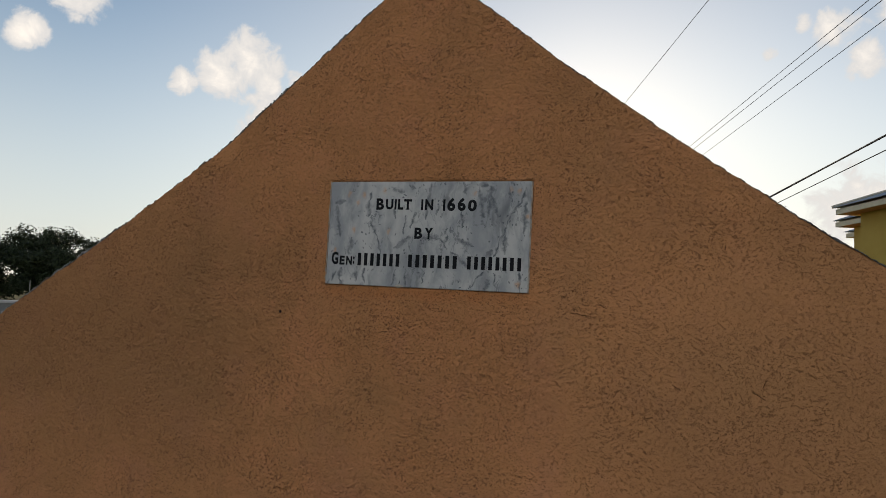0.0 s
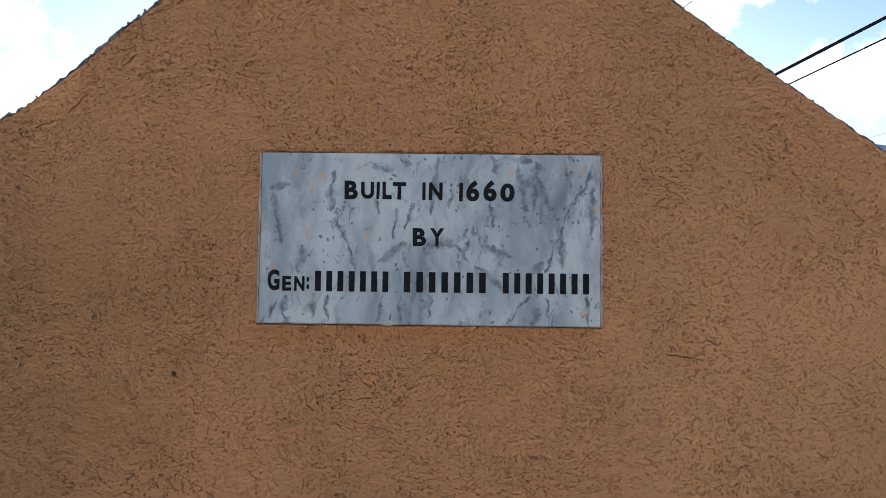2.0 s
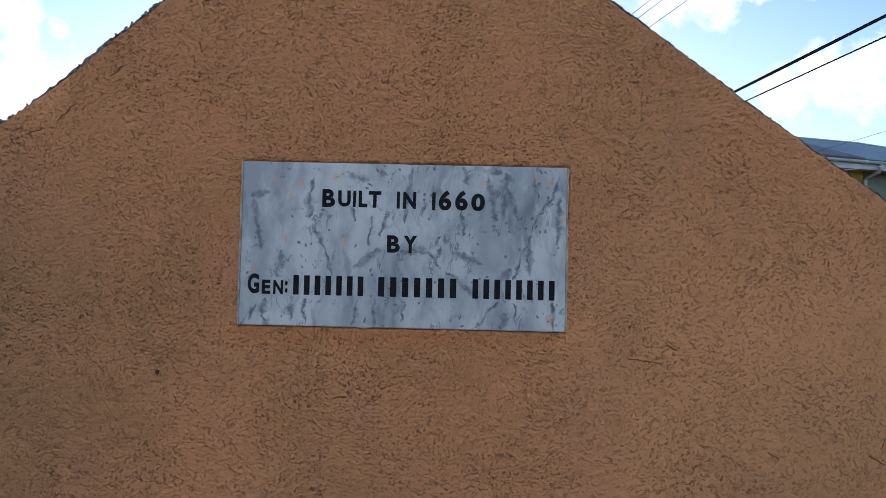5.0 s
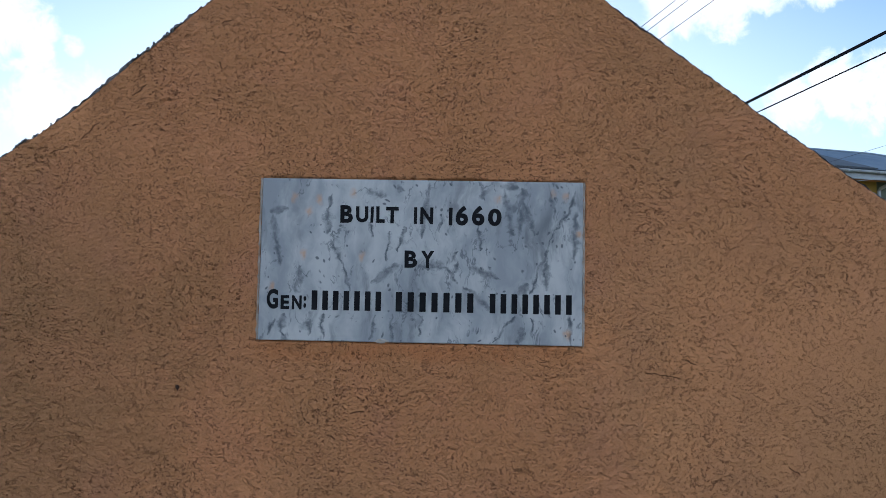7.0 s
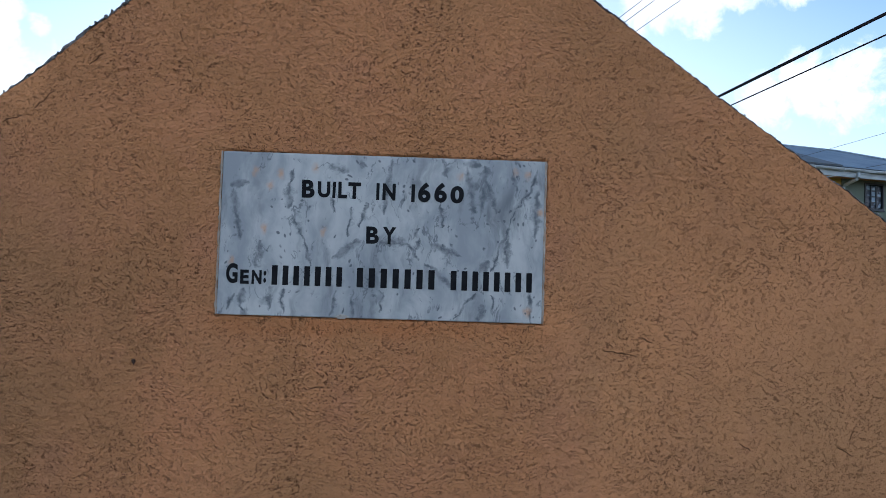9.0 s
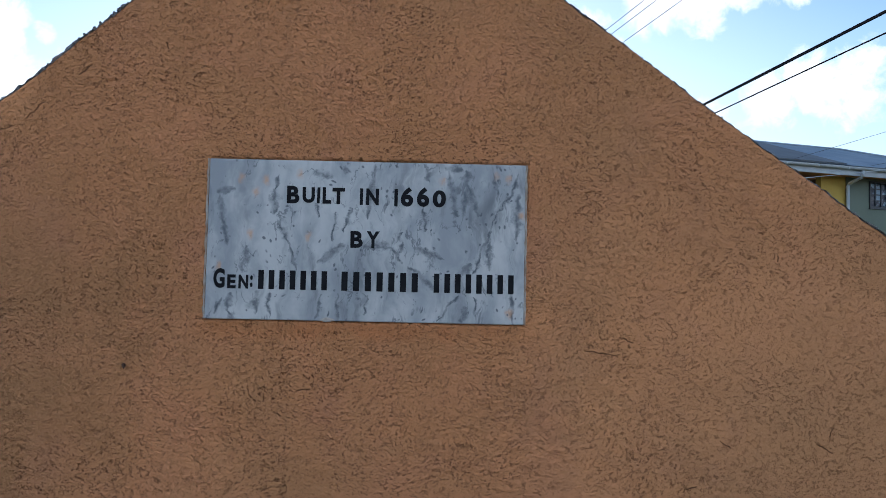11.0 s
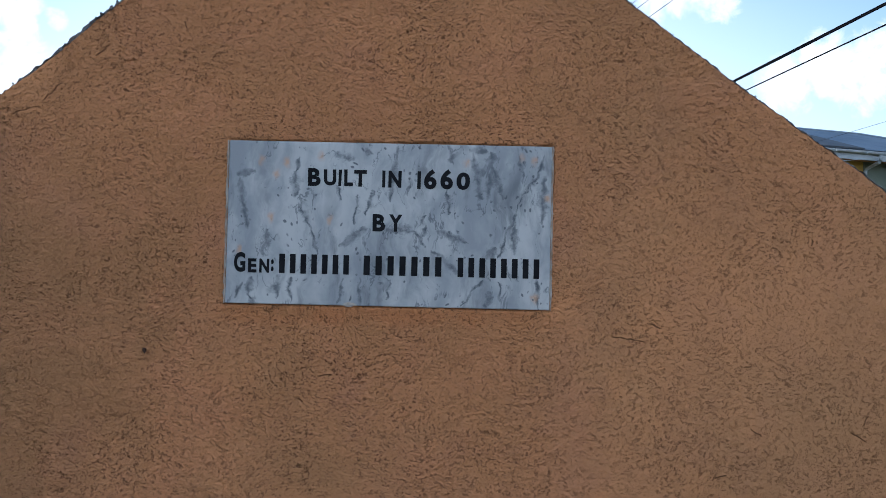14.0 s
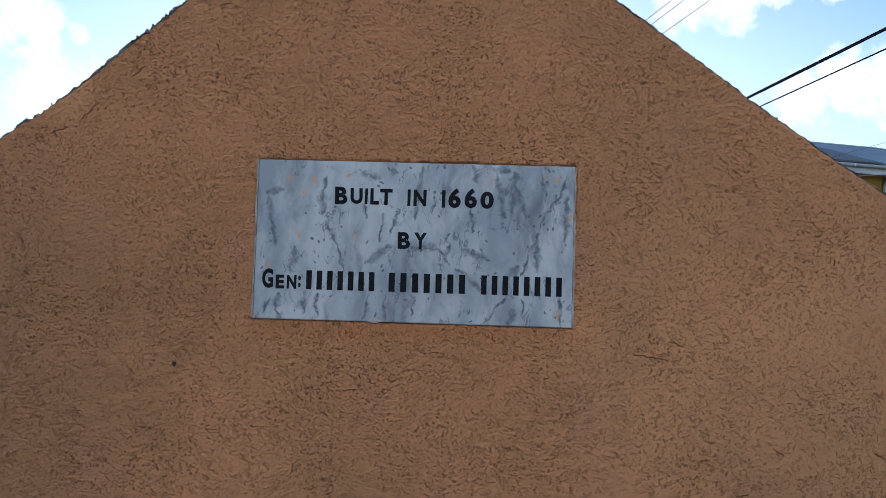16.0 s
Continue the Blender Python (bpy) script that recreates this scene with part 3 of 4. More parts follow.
def build_grit():
    """Loose lumps of mortar bedded along the verge, more of them on the western side."""
    rng = random.Random(77)
    bm = bmesh.new()
    for i in range(420):
        x = rng.uniform(-1.65, -0.05) if i < 310 else rng.uniform(0.1, 1.2)
        if i < 150:
            x = rng.choice((-0.62, -0.56, -0.50, -0.78, -1.1, -0.16, -0.08)) + rng.gauss(0, 0.03)
        z = float(verge_height(np.array([x]))[0])
        r = rng.uniform(0.0014, 0.0036) * (1.0 if x < 0 else 0.6)
        m = Matrix.LocRotScale((x, rng.uniform(-0.001, 0.010), z + rng.uniform(-0.9, 0.15) * r), Euler((rng.random() * 6, rng.random() * 6, rng.random() * 6)), (r * 1.3, r, r * 0.8))
        made = bmesh.ops.create_icosphere(bm, subdivisions=1, radius=1.0, matrix=m)
        for v in made["verts"]:
            v.co += Vector((rng.uniform(-1, 1), rng.uniform(-1, 1), rng.uniform(-1, 1))) * r * 0.2
    ob = part("mortar_lumps", bm, VERGE, wall, "loose grey mortar lumps")
    tagged(ob, kind="stuff")


build_grit()


def build_outhouse():
    """The low building behind the gable: side walls, rear wall and roof."""
    bm = boxed((-2.10, 0.30, 0.0), (-1.86, DEPTH, 1.04))
    tagged(part("wall_west", bm, STUCCO), "orange stucco side wall", "wall", kind="structure")
    bm = boxed((1.81, 0.30, 0.0), (2.05, DEPTH, 1.04))
    tagged(part("wall_east", bm, STUCCO), "orange stucco side wall", "wall", kind="structure")
    bm = bmesh.new()
    for y in (DEPTH, DEPTH + 0.24):
        for x, z in ((-2.1, 0.0), (2.05, 0.0), (2.05, 1.04), (-0.03, 2.42), (-2.1, 1.04)):
            bm.verts.new((x, y, z))
    bm.verts.ensure_lookup_table()
    v = list(bm.verts)
    bm.faces.new(v[:5][::-1])
    bm.faces.new(v[5:])
    for k in range(5):
        bm.faces.new((v[k], v[(k + 1) % 5], v[5 + (k + 1) % 5], v[5 + k]))
    tagged(part("wall_rear", bm, STUCCO), "orange stucco rear gable wall", "wall", kind="structure")
    for name, x0, x1 in (("roof_west", -2.16, -0.03), ("roof_east", 2.11, -0.03)):
        bm = bmesh.new()
        n = 40
        for i in range(n + 1):
            y = 0.32 + (DEPTH - 0.1) * i / n
            w = 0.012 * (i % 2)
            for x, z in ((x0, 1.03), (x1, 2.44)):
                bm.verts.new((x, y, z + w))
                bm.verts.new((x, y, z + w - 0.03))
        bm.verts.ensure_lookup_table()
        v = list(bm.verts)
        for i in range(n):
            p, q = 4 * i, 4 * i + 4
            bm.faces.new((v[p], v[p + 2], v[q + 2], v[q]))
            bm.faces.new((v[p + 1], v[q + 1], v[q + 3], v[p + 3]))
            bm.faces.new((v[p], v[q], v[q + 1], v[p + 1]))
        tagged(part(name, bm, ROOFDARK), "dark corrugated sheet roof slope", "roof", kind="structure")


build_outhouse()


# ---- the marble plaque ----
def build_plaque():
    root = thing("plaque", pose(0, 0, 1.702), "rectangular grey-veined marble plaque with black painted lettering", "plaque")
    w, h = 0.305, 0.154
    bm = boxed((-w, -0.003, -h), (w, 0.016, h), bevel=0.0022)
    slab = part("slab", bm, MARBLE, root)
    # thin line of pale bedding mortar that shows round the slab
    rng = random.Random(5)
    for x0, z0, x1, z1 in ((-w - 0.002, -h, -w - 0.002, h), (w + 0.0015, -h, w + 0.0015, h)):
        bm = bmesh.new()
        n = 46
        pts = [(x0 + (x1 - x0) * i / n + rng.uniform(-0.0007, 0.0007), -0.0016 + rng.uniform(-0.0008, 0.0008), z0 + (z1 - z0) * i / n) for i in range(n + 1)]
        tube(bm, pts, [rng.uniform(0.0012, 0.0028) for _ in pts], 6)
        part("mortar_joint", bm, MORTAR, root, "crumbly pale mortar joint")

    # a chipped place on the lower edge, filled with mortar
    bm = bmesh.new()
    bmesh.ops.create_icosphere(bm, subdivisions=3, radius=1.0)
    for v in bm.verts:
        r = 1 + 0.35 * noise.noise(v.co * 2.3) + 0.2 * noise.noise(v.co * 6.1)
        v.co = Vector((-0.070 + 0.013 * r * v.co.x, -0.0028 + 0.0012 * r * v.co.y, -0.1515 + 0.0042 * r * v.co.z))
    part("chip_filling", bm, MORTAR, root, "crumbly mortar in a chipped edge")

    def letter(ch, x0, x1, z0, z1, bold=0.028):
        cu = bpy.data.curves.new("letter", "FONT")
        cu.body, cu.size, cu.offset, cu.extrude, cu.resolution_u = ch, 1.0, bold, 0.02, 6
        tmp = new("letter", cu)
        me = bpy.data.meshes.new_from_object(tmp.evaluated_get(bpy.context.evaluated_depsgraph_get()))
        bpy.data.objects.remove(tmp)
        bpy.data.curves.remove(cu)
        co = np.array([v.co for v in me.vertices])
        lo, hi = co.min(0), co.max(0)
        lean = rng.uniform(-0.03, 0.03)
        for v in me.vertices:
            fx, fz = (v.co.x - lo[0]) / (hi[0] - lo[0]), (v.co.y - lo[1]) / (hi[1] - lo[1])
            v.co = (x0 + fx * (x1 - x0) + lean * (fz - 0.5) * (z1 - z0), -0.0036 - 0.012 * v.co.z, z0 + fz * (z1 - z0))
        me.materials.clear()
        me.materials.append(PAINT)
        ob = new("letter", me)
        ob.parent = root
        return ob

    for ch, x0, x1, z0, z1 in (("B", -154.4, -130.5, 70.0, 104.0), ("U", -124.5, -101.0, 71.5, 102.0), ("I", -96.5, -91.0, 71.0, 102.0),
                               ("L", -86.0, -69.5, 71.0, 102.5), ("T", -67.5, -43.5, 70.5, 102.0),
                               ("I", -14.2, -8.4, 70.0, 102.0), ("N", -2.4, 22.2, 70.0, 102.0),
                               ("1", 52.0, 58.6, 68.5, 102.0), ("6", 64.7, 88.4, 68.5, 106.5), ("6", 95.3, 119.0, 69.0, 107.0), ("0", 125.8, 151.3, 68.5, 101.5),
                               ("B", -30.3, -6.6, -13.0, 19.5), ("Y", 0.6, 25.7, -13.0, 19.5),
                               ("G", -289.5, -268.0, -95.0, -57.5), ("E", -263.0, -246.8, -95.5, -69.0), ("N", -241.5, -223.0, -95.5, -69.0), (":", -219.5, -214.5, -92.5, -70.0)):
        letter(ch, x0 / 1000, x1 / 1000, z0 / 1000, z1 / 1000, 0.058 if ch in "I:" else 0.042)
    # the rest of the third line as plain bars
    for x0, x1, count in ((-209.0, -68.0, 7), (-50.5, 106.3, 7), (126.6, 289.4, 8)):
        pitch = (x1 - x0) / count
        for i in range(count):
            c = x0 + (i + 0.5) * pitch
            bm = boxed(((c - 0.26 * pitch) / 1000, -0.0042, -0.0955), ((c + 0.26 * pitch) / 1000, -0.0028, -0.0590), bevel=0.0005)
            part("bar", bm, PAINT, root)
    return root


build_plaque()


def build_nail():
    bm = bmesh.new()
    bmesh.ops.create_icosphere(bm, subdivisions=2, radius=0.0034)
    for v in bm.verts:
        v.co = Vector((v.co.x * 1.1, v.co.y * 1.2, v.co.z * 1.25)) * (1 + 0.45 * noise.noise(v.co * 420))
    tube(bm, [(0, 0.0, 0), (0.0015, -0.004, -0.001), (0.003, -0.006, -0.006)], [0.0016, 0.0014, 0.0008], 6)
    ob = part("nail_stub", bm, RUST)
    ob.location = (-0.454, -0.001, 1.456)
    tagged(ob, "rusted nail stub in the orange stucco", "nail")


build_nail()


def build_weed(x, size, seed):
    """A small weed rooted in the back of the verge."""
    rng = random.Random(seed)
    z = float(verge_height(np.array([x]))[0])
    root = thing("weed", pose(x, 0.02, z - 0.004), "small dark green weed growing on the wall edge", "weed", "weeds on the verge")
    stems, leaves = bmesh.new(), bmesh.new()
    for k in range(5):
        a = rng.uniform(0, math.tau)
        tip = Vector((0.6 * size * math.cos(a), 0.4 * size * math.sin(a), size * rng.uniform(0.6, 1.1)))
        tube(stems, [(0, 0, -0.004), tip * 0.5 + Vector((0, 0, 0.1 * size)), tip], [0.0007, 0.0006, 0.0004], 5)
        for f in (0.45, 0.7, 0.9, 1.0):
            c = tip * f
            u = Vector((rng.uniform(-1, 1), rng.uniform(-0.5, 0.5), rng.uniform(-0.4, 0.8))).normalized() * size * 0.22
            w = u.cross(Vector((0.3, 1, 0.2))).normalized() * size * 0.09
            vs = [leaves.verts.new(q) for q in (c, c + u * 0.5 + w, c + u, c + u * 0.5 - w)]
            leaves.faces.new(vs)
    part("stem", stems, BARK, root)
    part("foliage", leaves, LEAF, root)


for i, (x, size) in enumerate(((0.915, 0.007), (0.930, 0.009), (0.968, 0.006), (0.995, 0.008), (1.03, 0.006))):
    build_weed(x, size, 60 + i)


# ---- the house beyond ----
HOUSE = pose(8.305, 16.787, 0.0, 0, 0, 15.4)
EAVE, SOFF, RISE = 5.211, 5.02, 1.38


def hip_roof(bm, a0, b0, a1, b1, z, rise, pitch=0.10, wave=0.010):
    """A hipped roof of corrugated sheet over a rectangle: front, left, back and right slopes."""
    half = (b1 - b0) / 2
    bm_ridge = ((a0 + half, b0 + half), (a1 - half, b0 + half))

    def slope(p0, p1):
        length = math.hypot(p1[0] - p0[0], p1[1] - p0[1])
        n = max(2, int(length / pitch * 4))
        low, high = [], []
        for i in range(n + 1):
            f = i / n
            w = wave * math.sin(i * math.tau / 4)
            low.append(bm.verts.new((p0[0] + f * (p1[0] - p0[0]), p0[1] + f * (p1[1] - p0[1]), z + w)))
            # the top edge follows the hips: straight up the slope until it meets them
            d = f * length
            run = min(d, half, length - d)
            ix, iy = -(p1[1] - p0[1]) / length, (p1[0] - p0[0]) / length
            high.append(bm.verts.new((low[-1].co.x + ix * run, low[-1].co.y + iy * run, z + rise * run / half + w)))
        for i in range(n):
            bm.faces.new((low[i], low[i + 1], high[i + 1], high[i]))

    slope((a0, b0), (a1, b0))
    slope((a1, b0), (a1, b1))
    slope((a1, b1), (a0, b1))
    slope((a0, b1), (a0, b0))
    bmesh.ops.remove_doubles(bm, verts=bm.verts, dist=0.0005)
    return bm_ridge


def build_window(parent, a0, a1, z0, z1, b, cols, rows, axis):
    """A framed window in the plane b; axis x: faces -y of the house, axis y: faces -x."""
    def put(p, q):
        if axis == "x":
            return (p[0], b + p[1], p[2]), (q[0], b + q[1], q[2])
        return (b + p[1], p[0], p[2]), (b + q[1], q[0], q[2])

    holder = part("window", boxed(*put((a0, 0.19, z0), (a1, 0.21, z1))), DARKWOOD, parent, "dark-framed window with small panes")
    t = 0.05
    for p, q in (((a0, -0.03, z0), (a0 + t, 0.09, z1)), ((a1 - t, -0.03, z0), (a1, 0.09, z1)),
                 ((a0 + t, -0.03, z0), (a1 - t, 0.09, z0 + t)), ((a0 + t, -0.03, z1 - t), (a1 - t, 0.09, z1))):
        part("window_frame", boxed(*put(p, q)), DARKWOOD, holder, "dark painted frame")
    part("window_sill", boxed(*put((a0 - 0.02, -0.05, z0 - 0.04), (a1 + 0.02, 0.02, z0 - 0.003))), DARKWOOD, holder)
    w, h = (a1 - a0 - 2 * t) / cols, (z1 - z0 - 2 * t) / rows
    for i in range(cols):
        for j in range(rows):
            x, z = a0 + t + i * w, z0 + t + j * h
            part("pane", boxed(*put((x + 0.018, 0.03, z + 0.018), (x + w - 0.018, 0.036, z + h - 0.018))), GLASS, holder)
    for i in range(1, cols):
        x = a0 + t + i * w
        part("mullion", boxed(*put((x - 0.018, 0.0, z0 + t), (x + 0.018, 0.06, z1 - t))), DARKWOOD, holder)
    for j in range(1, rows):
        z = z0 + t + j * h
        part("glazing_bar", boxed(*put((a0 + t, 0.005, z - 0.018), (a1 - t, 0.055, z + 0.018))), DARKWOOD, holder)


def build_house():
    root = thing("house", HOUSE, "two-storey yellow and green house with blue-grey hip roof", "house")
    A, B, o = 10.9, 6.99, 0.6
    # walls
    for p, q in (((o, o + 0.2, 0), (o + 0.2, 2.55, SOFF)), ((o, 3.72, 0), (o + 0.2, B - o, SOFF)),
                 ((o, 2.55, 0), (o + 0.2, 3.72, 4.33)), ((o, 2.55, 4.90), (o + 0.2, 3.72, SOFF))):
        part("wall", boxed(p, q), YELLOW, root, "yellow painted side wall")
    part("wall", boxed((o, o, 0), (1.90, o + 0.2, SOFF)), YELLOW, root, "yellow painted front wall")
    part("wall", boxed((3.55, o, 0), (4.47, o + 0.2, SOFF)), YELLOW, root, "yellow painted front wall")
    for p, q in (((4.47, o - 0.03, 0), (5.34, o + 0.2, SOFF)), ((6.10, o - 0.03, 0), (A - o, o + 0.2, SOFF)),
                 ((5.34, o - 0.03, 0), (6.10, o + 0.2, 4.13)), ((5.34, o - 0.03, 4.95), (6.10, o + 0.2, SOFF))):
        part("wall", boxed(p, q), GREEN, root, "grey-green painted front wall")
    part("wall", boxed((1.90, o, 0), (3.55, o + 0.2, 3.55)), YELLOW, root, "yellow painted veranda parapet")
    part("veranda_ceiling", boxed((1.90, o + 0.2, SOFF - 0.1), (3.55, o + 2.6, SOFF - 0.05)), SOFFIT, root)
    part("veranda_wall", boxed((1.7, o + 2.6, 0), (3.75, o + 2.75, SOFF - 0.01)), INSIDE, root)
    part("veranda_wall", boxed((1.70, o + 0.2, 0), (1.90, o + 2.6, SOFF - 0.1)), INSIDE, root)
    part("veranda_wall", boxed((3.55, o + 0.2, 0), (3.75, o + 2.6, SOFF - 0.1)), INSIDE, root)
    part("wall", boxed((o, B - o, 0), (A - o, B - o + 0.2, SOFF)), YELLOW, root)
    part("wall", boxed((A - o - 0.2, o + 0.2, 0), (A - o, B - o, SOFF)), GREEN, root)
    # eaves
    part("soffit", boxed((0.05, 0.05, SOFF), (A - 0.05, B - 0.05, SOFF + 0.03)), SOFFIT, root, "orange-brown board soffit with sun bounce painted in")
    part("fascia", boxed((0.0, 0.0, 4.955), (A, 0.04, EAVE - 0.04), bevel=0.006), TRIM, root, "pale grey fascia board")
    part("fascia", boxed((0.0, 0.04, SOFF - 0.03), (0.04, B, EAVE - 0.04), bevel=0.006), CREAM, root, "cream fascia board")
    part("fascia", boxed((0.04, B - 0.04, SOFF - 0.03), (A, B, EAVE - 0.04), bevel=0.006), CREAM, root)
    # roof
    bm = bmesh.new()
    ridge = hip_roof(bm, -0.08, -0.08, A, B + 0.08, EAVE + 0.02, RISE)
    roof = part("roof", bm, ROOFING, root)
    (ra, rb), (rc, rd) = ridge
    top = EAVE + 0.02 + RISE
    part("ridge_cap", tube(bmesh.new(), [(ra, rb, top + 0.01), (rc, rd, top + 0.01)], 0.05, 8), ROOFING, roof)
    part("ridge_cap", tube(bmesh.new(), [(-0.08, -0.08, EAVE + 0.05), (ra, rb, top + 0.01)], 0.055, 8), RIDGE, roof, "pale hip capping")
    part("ridge_cap", tube(bmesh.new(), [(-0.08, B + 0.08, EAVE + 0.05), (ra, rb, top + 0.01)], 0.055, 8), RIDGE, roof, "pale hip capping")
    part("ridge_cap", tube(bmesh.new(), [(A, -0.08, EAVE + 0.05), (rc, rd, top + 0.01)], 0.05, 8), ROOFING, roof)
    # darker sheets by the hip
    bm = bmesh.new()
    lift = 0.045
    k = RISE / (B / 2 + 0.08)
    vs = [bm.verts.new((a, b, EAVE + 0.02 + (b + 0.08) * k + lift)) for a, b in ((0.15, -0.06), (3.82, -0.06), (3.76, 3.3), (3.5, 3.3))]
    low = [bm.verts.new(v.co - Vector((0, 0, 0.03))) for v in vs]
    bm.faces.new(vs)
    bm.faces.new(low[::-1])
    for i in range(4):
        bm.faces.new((vs[i], low[i], low[(i + 1) % 4], vs[(i + 1) % 4]))
    part("roof_sheet", bm, ROOFDARK, roof, "darker grey lower roof sheet")
    # gutter: a half-round trough
    bm = bmesh.new()
    prof = [(0.075 * math.cos(t), 0.075 * math.sin(t)) for t in np.linspace(math.pi, math.tau, 9)]
    prof += [(0.062 * math.cos(t), 0.062 * math.sin(t)) for t in np.linspace(math.tau, math.pi, 9)]
    ends = []
    for a in (0.0, A):
        ends.append([bm.verts.new((a, -0.085 + p, EAVE - 0.02 + q)) for p, q in prof])
    for i in range(len(prof)):
        j = (i + 1) % len(prof)
        bm.faces.new((ends[0][i], ends[0][j], ends[1][j], ends[1][i]))
    gutter = part("gutter", bm, TRIM, root, "pale grey half-round gutter")
    for a in (0.5, 1.6, 2.7, 3.8, 4.9, 6.0, 7.1, 8.2, 9.3):
        part("gutter_bracket", boxed((a - 0.02, -0.17, EAVE - 0.10), (a + 0.02, -0.002, EAVE - 0.03)), TRIM, gutter)
    # downpipes
    for pts in (((1.42, -0.085, EAVE - 0.09), (1.42, -0.085, 4.88), (1.30, 0.10, 4.80), (1.05, 0.52, 4.74), (1.05, 0.53, 0.2)),
                ((4.37, -0.085, EAVE - 0.09), (4.37, -0.085, 4.97), (4.38, -0.03, 4.92), (4.45, 0.44, 4.80), (4.46, 0.51, 4.74), (4.46, 0.51, 0.2))):
        part("downpipe", tube(bmesh.new(), pts, 0.05, 10), TRIM, root, "pale plastic downpipe")
    build_window(root, 5.34, 6.10, 4.13, 4.95, o - 0.03, 3, 4, "x")
    build_window(root, 2.55, 3.72, 4.33, 4.90, o, 3, 2, "y")
    # stepped wings behind
    for i, (a, b, c, rise) in enumerate(((1.71, 6.7, 10.17, 1.20), (3.96, 10.0, 13.5, 1.15))):
        wing = part("wing", boxed((a + o, b + 0.3, 0), (9.0, c - 0.2, SOFF)), YELLOW, root, "yellow rear wing")
        part("soffit", boxed((a + 0.05, b, SOFF), (9.4, c, SOFF + 0.03)), SOFFIT, wing, "orange-brown board soffit with sun bounce painted in")
        part("fascia", boxed((a, b + 0.02, SOFF - 0.03), (a + 0.04, c, EAVE - 0.04)), CREAM, wing)
        part("fascia", boxed((a + 0.04, c - 0.04, SOFF - 0.03), (9.4, c, EAVE - 0.04)), CREAM, wing)
        bm = bmesh.new()
        hip_roof(bm, a - 0.08, b - 2.4, 9.5, c + 0.08, EAVE + 0.02 + 0.01 * i, rise + 0.1)
        part("roof", bm, ROOFING, wing)
    return root


build_house()


# ---- overhead wires ----
def wire(name, ends, radius, sag, mat, label, group, twist=0.0):
    a, b = Vector(ends[0]), Vector(ends[1])
    bm = bmesh.new()
    n = 48
    strands = (-1, 1) if twist else (0,)
    for s in strands:
        pts = []
        for i in range(n * (3 if twist else 1) + 1):
            f = i / (n * (3 if twist else 1))
            p = a.lerp(b, f)
            p.z -= sag * 4 * f * (1 - f)
            if twist:
                p += s * twist * Vector((0.35, 0, 1.0 + 0.3 * math.sin(f * 40)))
            pts.append(p)
        tube(bm, pts, radius, 6)
    return tagged(part(name, bm, mat), label, "cable", group)


wire("power_cable", ((7.314, -9.0, 5.05), (-0.69, 38.0, 3.57)), 0.0115, 0.01, CABLE, "thick paired black overhead power cable", "overhead cables", 0.0095)
wire("power_cable", ((7.119, -9.0, 4.675), (0.571, 38.0, 4.07)), 0.0095, 0.01, CABLE, "black overhead power cable below a thicker one", "overhead cables")
for x0, x1 in ((9.55, -0.87), (9.80, -0.59), (10.19, 0.15)):
    wire("overhead_wire", ((x0, -9.0, 8.0), (x1, 38.0, 8.0)), 0.008, 0.0, THINCABLE, "thin grey overhead wire against the sky", "thin overhead wires")
wire("overhead_wire", ((7.55, -9.0, 8.0), (-5.53, 38.0, 8.0)), 0.007, 0.0, THINCABLE, "thin grey overhead wire against the sky", "thin overhead wires")
wire("service_wire", ((10.2, 17.42, 5.30), (16.0, 9.0, 7.3)), 0.005, 0.12, THINCABLE, "thin grey service wire leading to the house roof", "service wires")
wire("service_wire", ((12.9, 18.3, 5.30), (19.0, 10.0, 6.6)), 0.006, 0.1, THINCABLE, "thin grey service wire leading to the house roof", "service wires")
wire("service_wire", ((8.73, 16.30, 4.46), (19.92, 19.60, 6.33)), 0.010, 0.09, TRIM, "pale cable slung under the house gutter", "service wires")


# ---- boundary wall and trees to the west ----
def heading(az, dist):
    return Vector((0.63 + dist * math.sin(radians(az)), -1.78 + dist * math.cos(radians(az)), 0.0))


def build_boundary():
    mid = heading(-52.0, 18.0)
    root = thing("boundary_wall", Matrix.Translation(mid) @ pose(0, 0, 0, 0, 0, 52), "low grey concrete block boundary wall with pale coping", "wall")
    part("wall_body", boxed((-9, -0.08, 0), (9, 0.08, 0.86)), BLOCK, root)
    part("coping", boxed((-9.02, -0.13, 0.863), (9.02, 0.13, 0.925), bevel=0.01), CAP, root, "pale cement coping")


build_boundary()


def build_stake():
    """A thin grey stake in front of the boundary wall."""
    base = heading(-49.68, 17.0)
    ob = part("stake", tube(bmesh.new(), [base + Vector((0, 0, -0.02)), base + Vector((0.01, 0, 0.6)), base + Vector((-0.02, 0, 1.41))], [0.014, 0.013, 0.011], 8), BLOCK)
    tagged(ob, "thin grey stake beside the low grey wall", "stake")


build_stake()


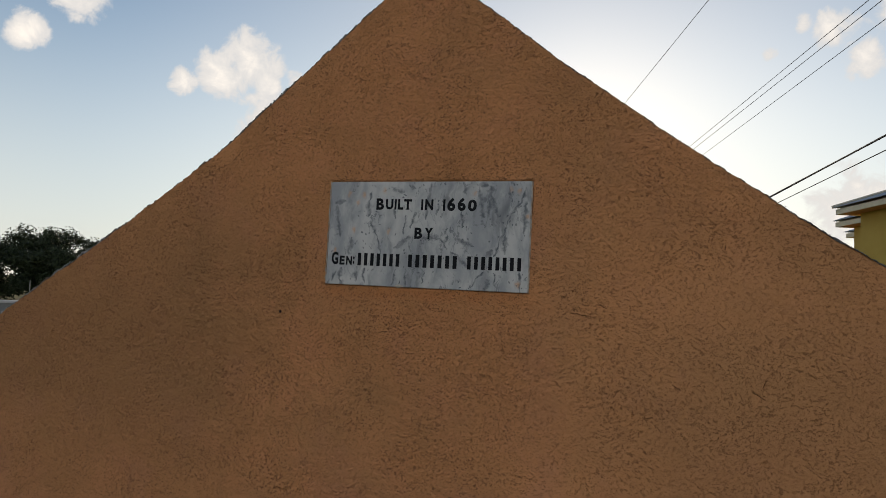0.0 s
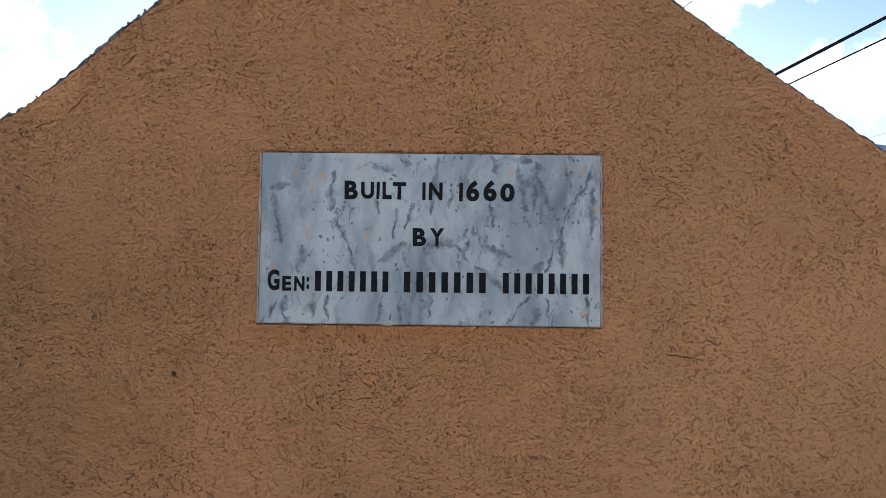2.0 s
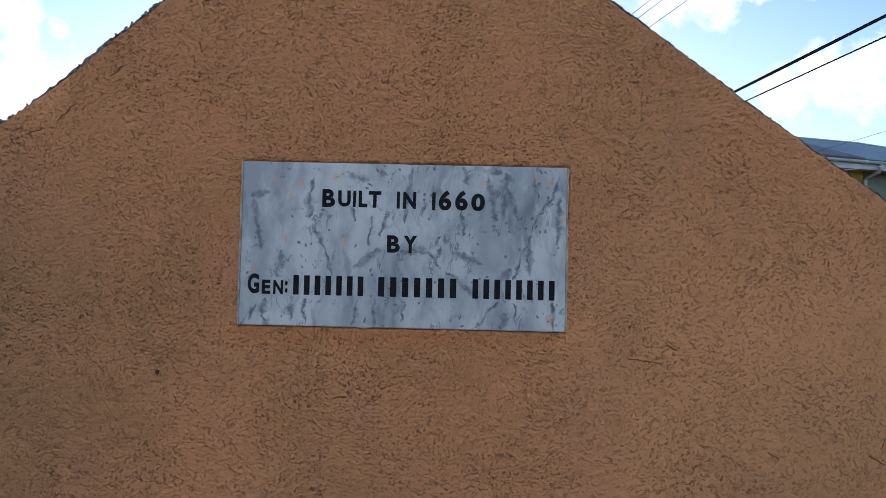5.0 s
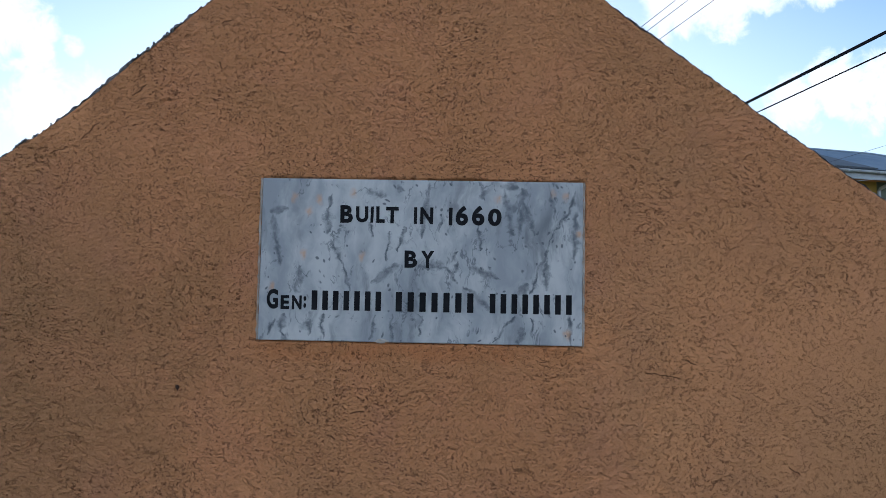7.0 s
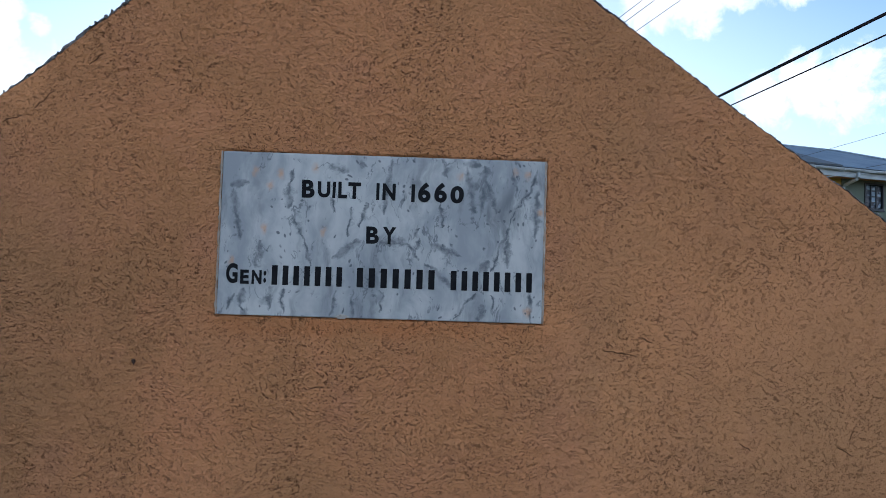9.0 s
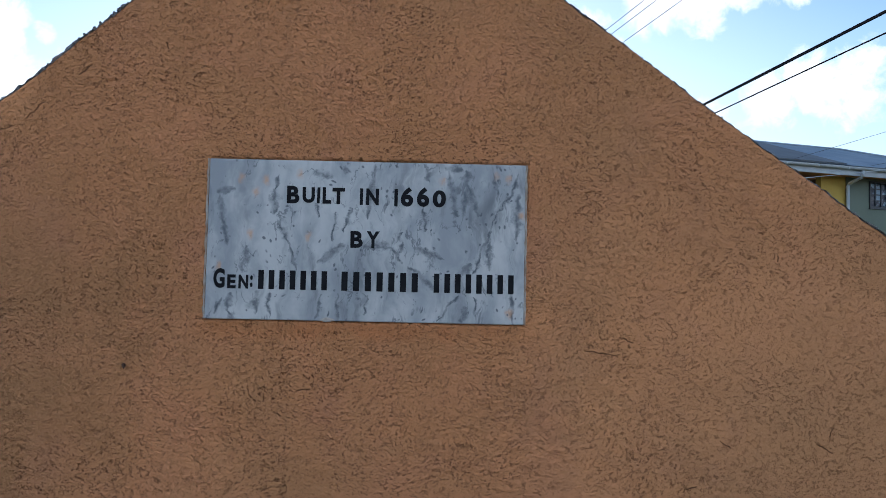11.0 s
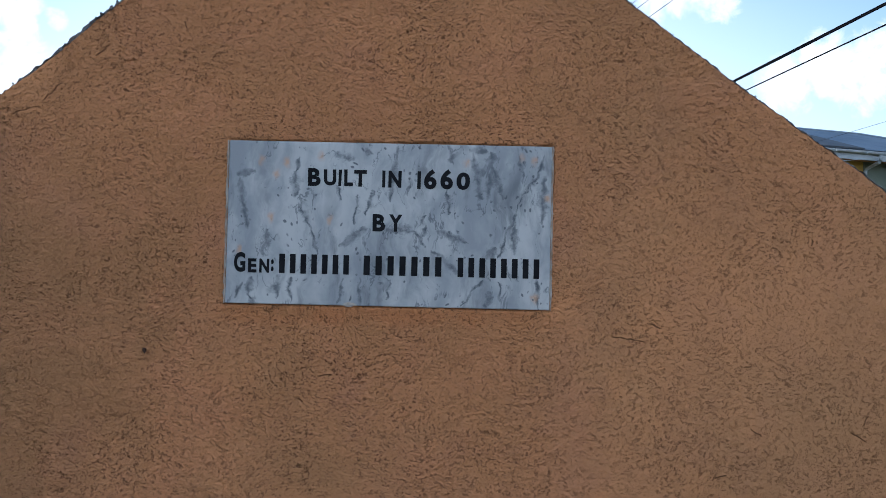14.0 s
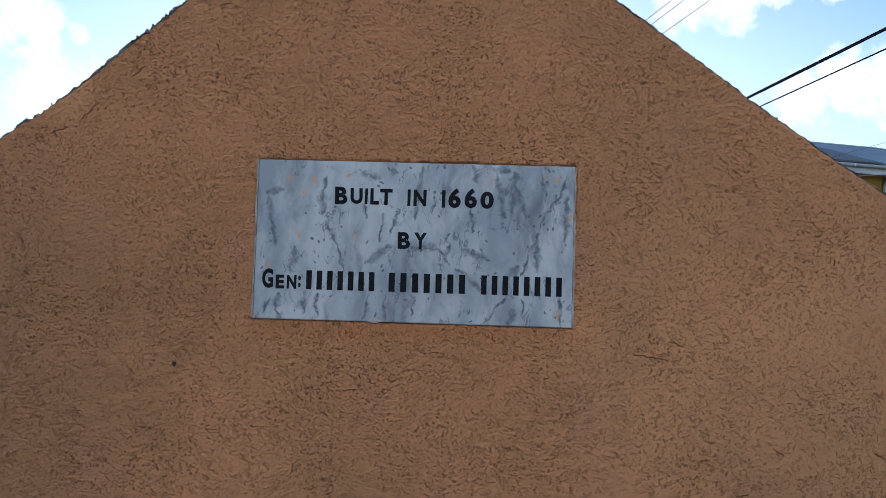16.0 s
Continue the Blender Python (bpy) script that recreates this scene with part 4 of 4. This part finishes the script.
def build_tree(az, dist, height, spread, seed, label):
    rng = random.Random(seed)
    root = thing("tree", Matrix.Translation(heading(az, dist)), label, "tree", "trees behind the boundary wall")
    bm = bmesh.new()
    fork = height * 0.30
    tube(bm, [(0, 0, -0.1), (0.05, 0.02, fork * 0.5), (0.0, 0.08, fork)], [0.20, 0.15, 0.12], 9)
    tips = []
    for i in range(15):
        a = i * 2.4 + rng.uniform(-0.3, 0.3)
        r = spread * rng.uniform(0.25, 0.85)
        tip = Vector((r * math.cos(a), r * math.sin(a), height * rng.uniform(0.08, 0.90)))
        mid = Vector((tip.x * 0.45, tip.y * 0.45, fork + (tip.z - fork) * 0.6))
        tube(bm, [(0, 0.05, fork * 0.9), mid, tip], [0.085, 0.055, 0.02], 7)
        tips += [tip, (mid + tip) / 2]
        for k in range(3):
            end = mid.lerp(tip, rng.random()) + Vector((rng.uniform(-1, 1), rng.uniform(-1, 1), rng.uniform(-0.2, 0.8))) * spread * 0.3
            tube(bm, [mid.lerp(tip, 0.3), end], [0.035, 0.012], 5)
            tips.append(end)
    part("trunk", bm, BARK, root)
    verts, faces = [], []
    for tip in tips:
        size = spread * rng.uniform(0.20, 0.34)
        for k in range(260):
            d = Vector((rng.gauss(0, 1), rng.gauss(0, 1), rng.gauss(0, 0.75)))
            d = d.normalized() * size * rng.random() ** 0.45
            p = tip + d
            if p.z < 0.03:
                continue
            n = (d.normalized() + Vector((rng.uniform(-0.8, 0.8), rng.uniform(-0.8, 0.8), rng.uniform(-0.2, 0.9)))).normalized()
            u = n.orthogonal().normalized()
            u = (Matrix.Rotation(rng.random() * math.tau, 3, n) @ u)
            w = n.cross(u)
            long, wide = rng.uniform(0.055, 0.105), rng.uniform(0.035, 0.06)
            base = len(verts)
            verts += [p - u * long, p + w * wide + n * 0.02, p + u * long, p - w * wide + n * 0.02]
            faces.append((base, base + 1, base + 2, base + 3))
    crown = mesh_object("crown", verts, faces, LEAF)
    crown.parent = root


build_tree(-49.6, 46.0, 4.6, 2.3, 11, "dense dark-leaved tree behind the low grey wall")
build_tree(-46.4, 48.0, 4.1, 2.1, 23, "smaller dark-leaved tree beside a taller one")
build_tree(-47.6, 44.5, 3.5, 2.0, 53, "dark-leaved tree in front of taller ones")
build_tree(-52.8, 47.0, 3.7, 2.2, 37, "dark-leaved spreading tree behind the low wall")
build_tree(-56.2, 50.0, 4.4, 2.3, 41, "dark-leaved spreading tree behind the low wall")
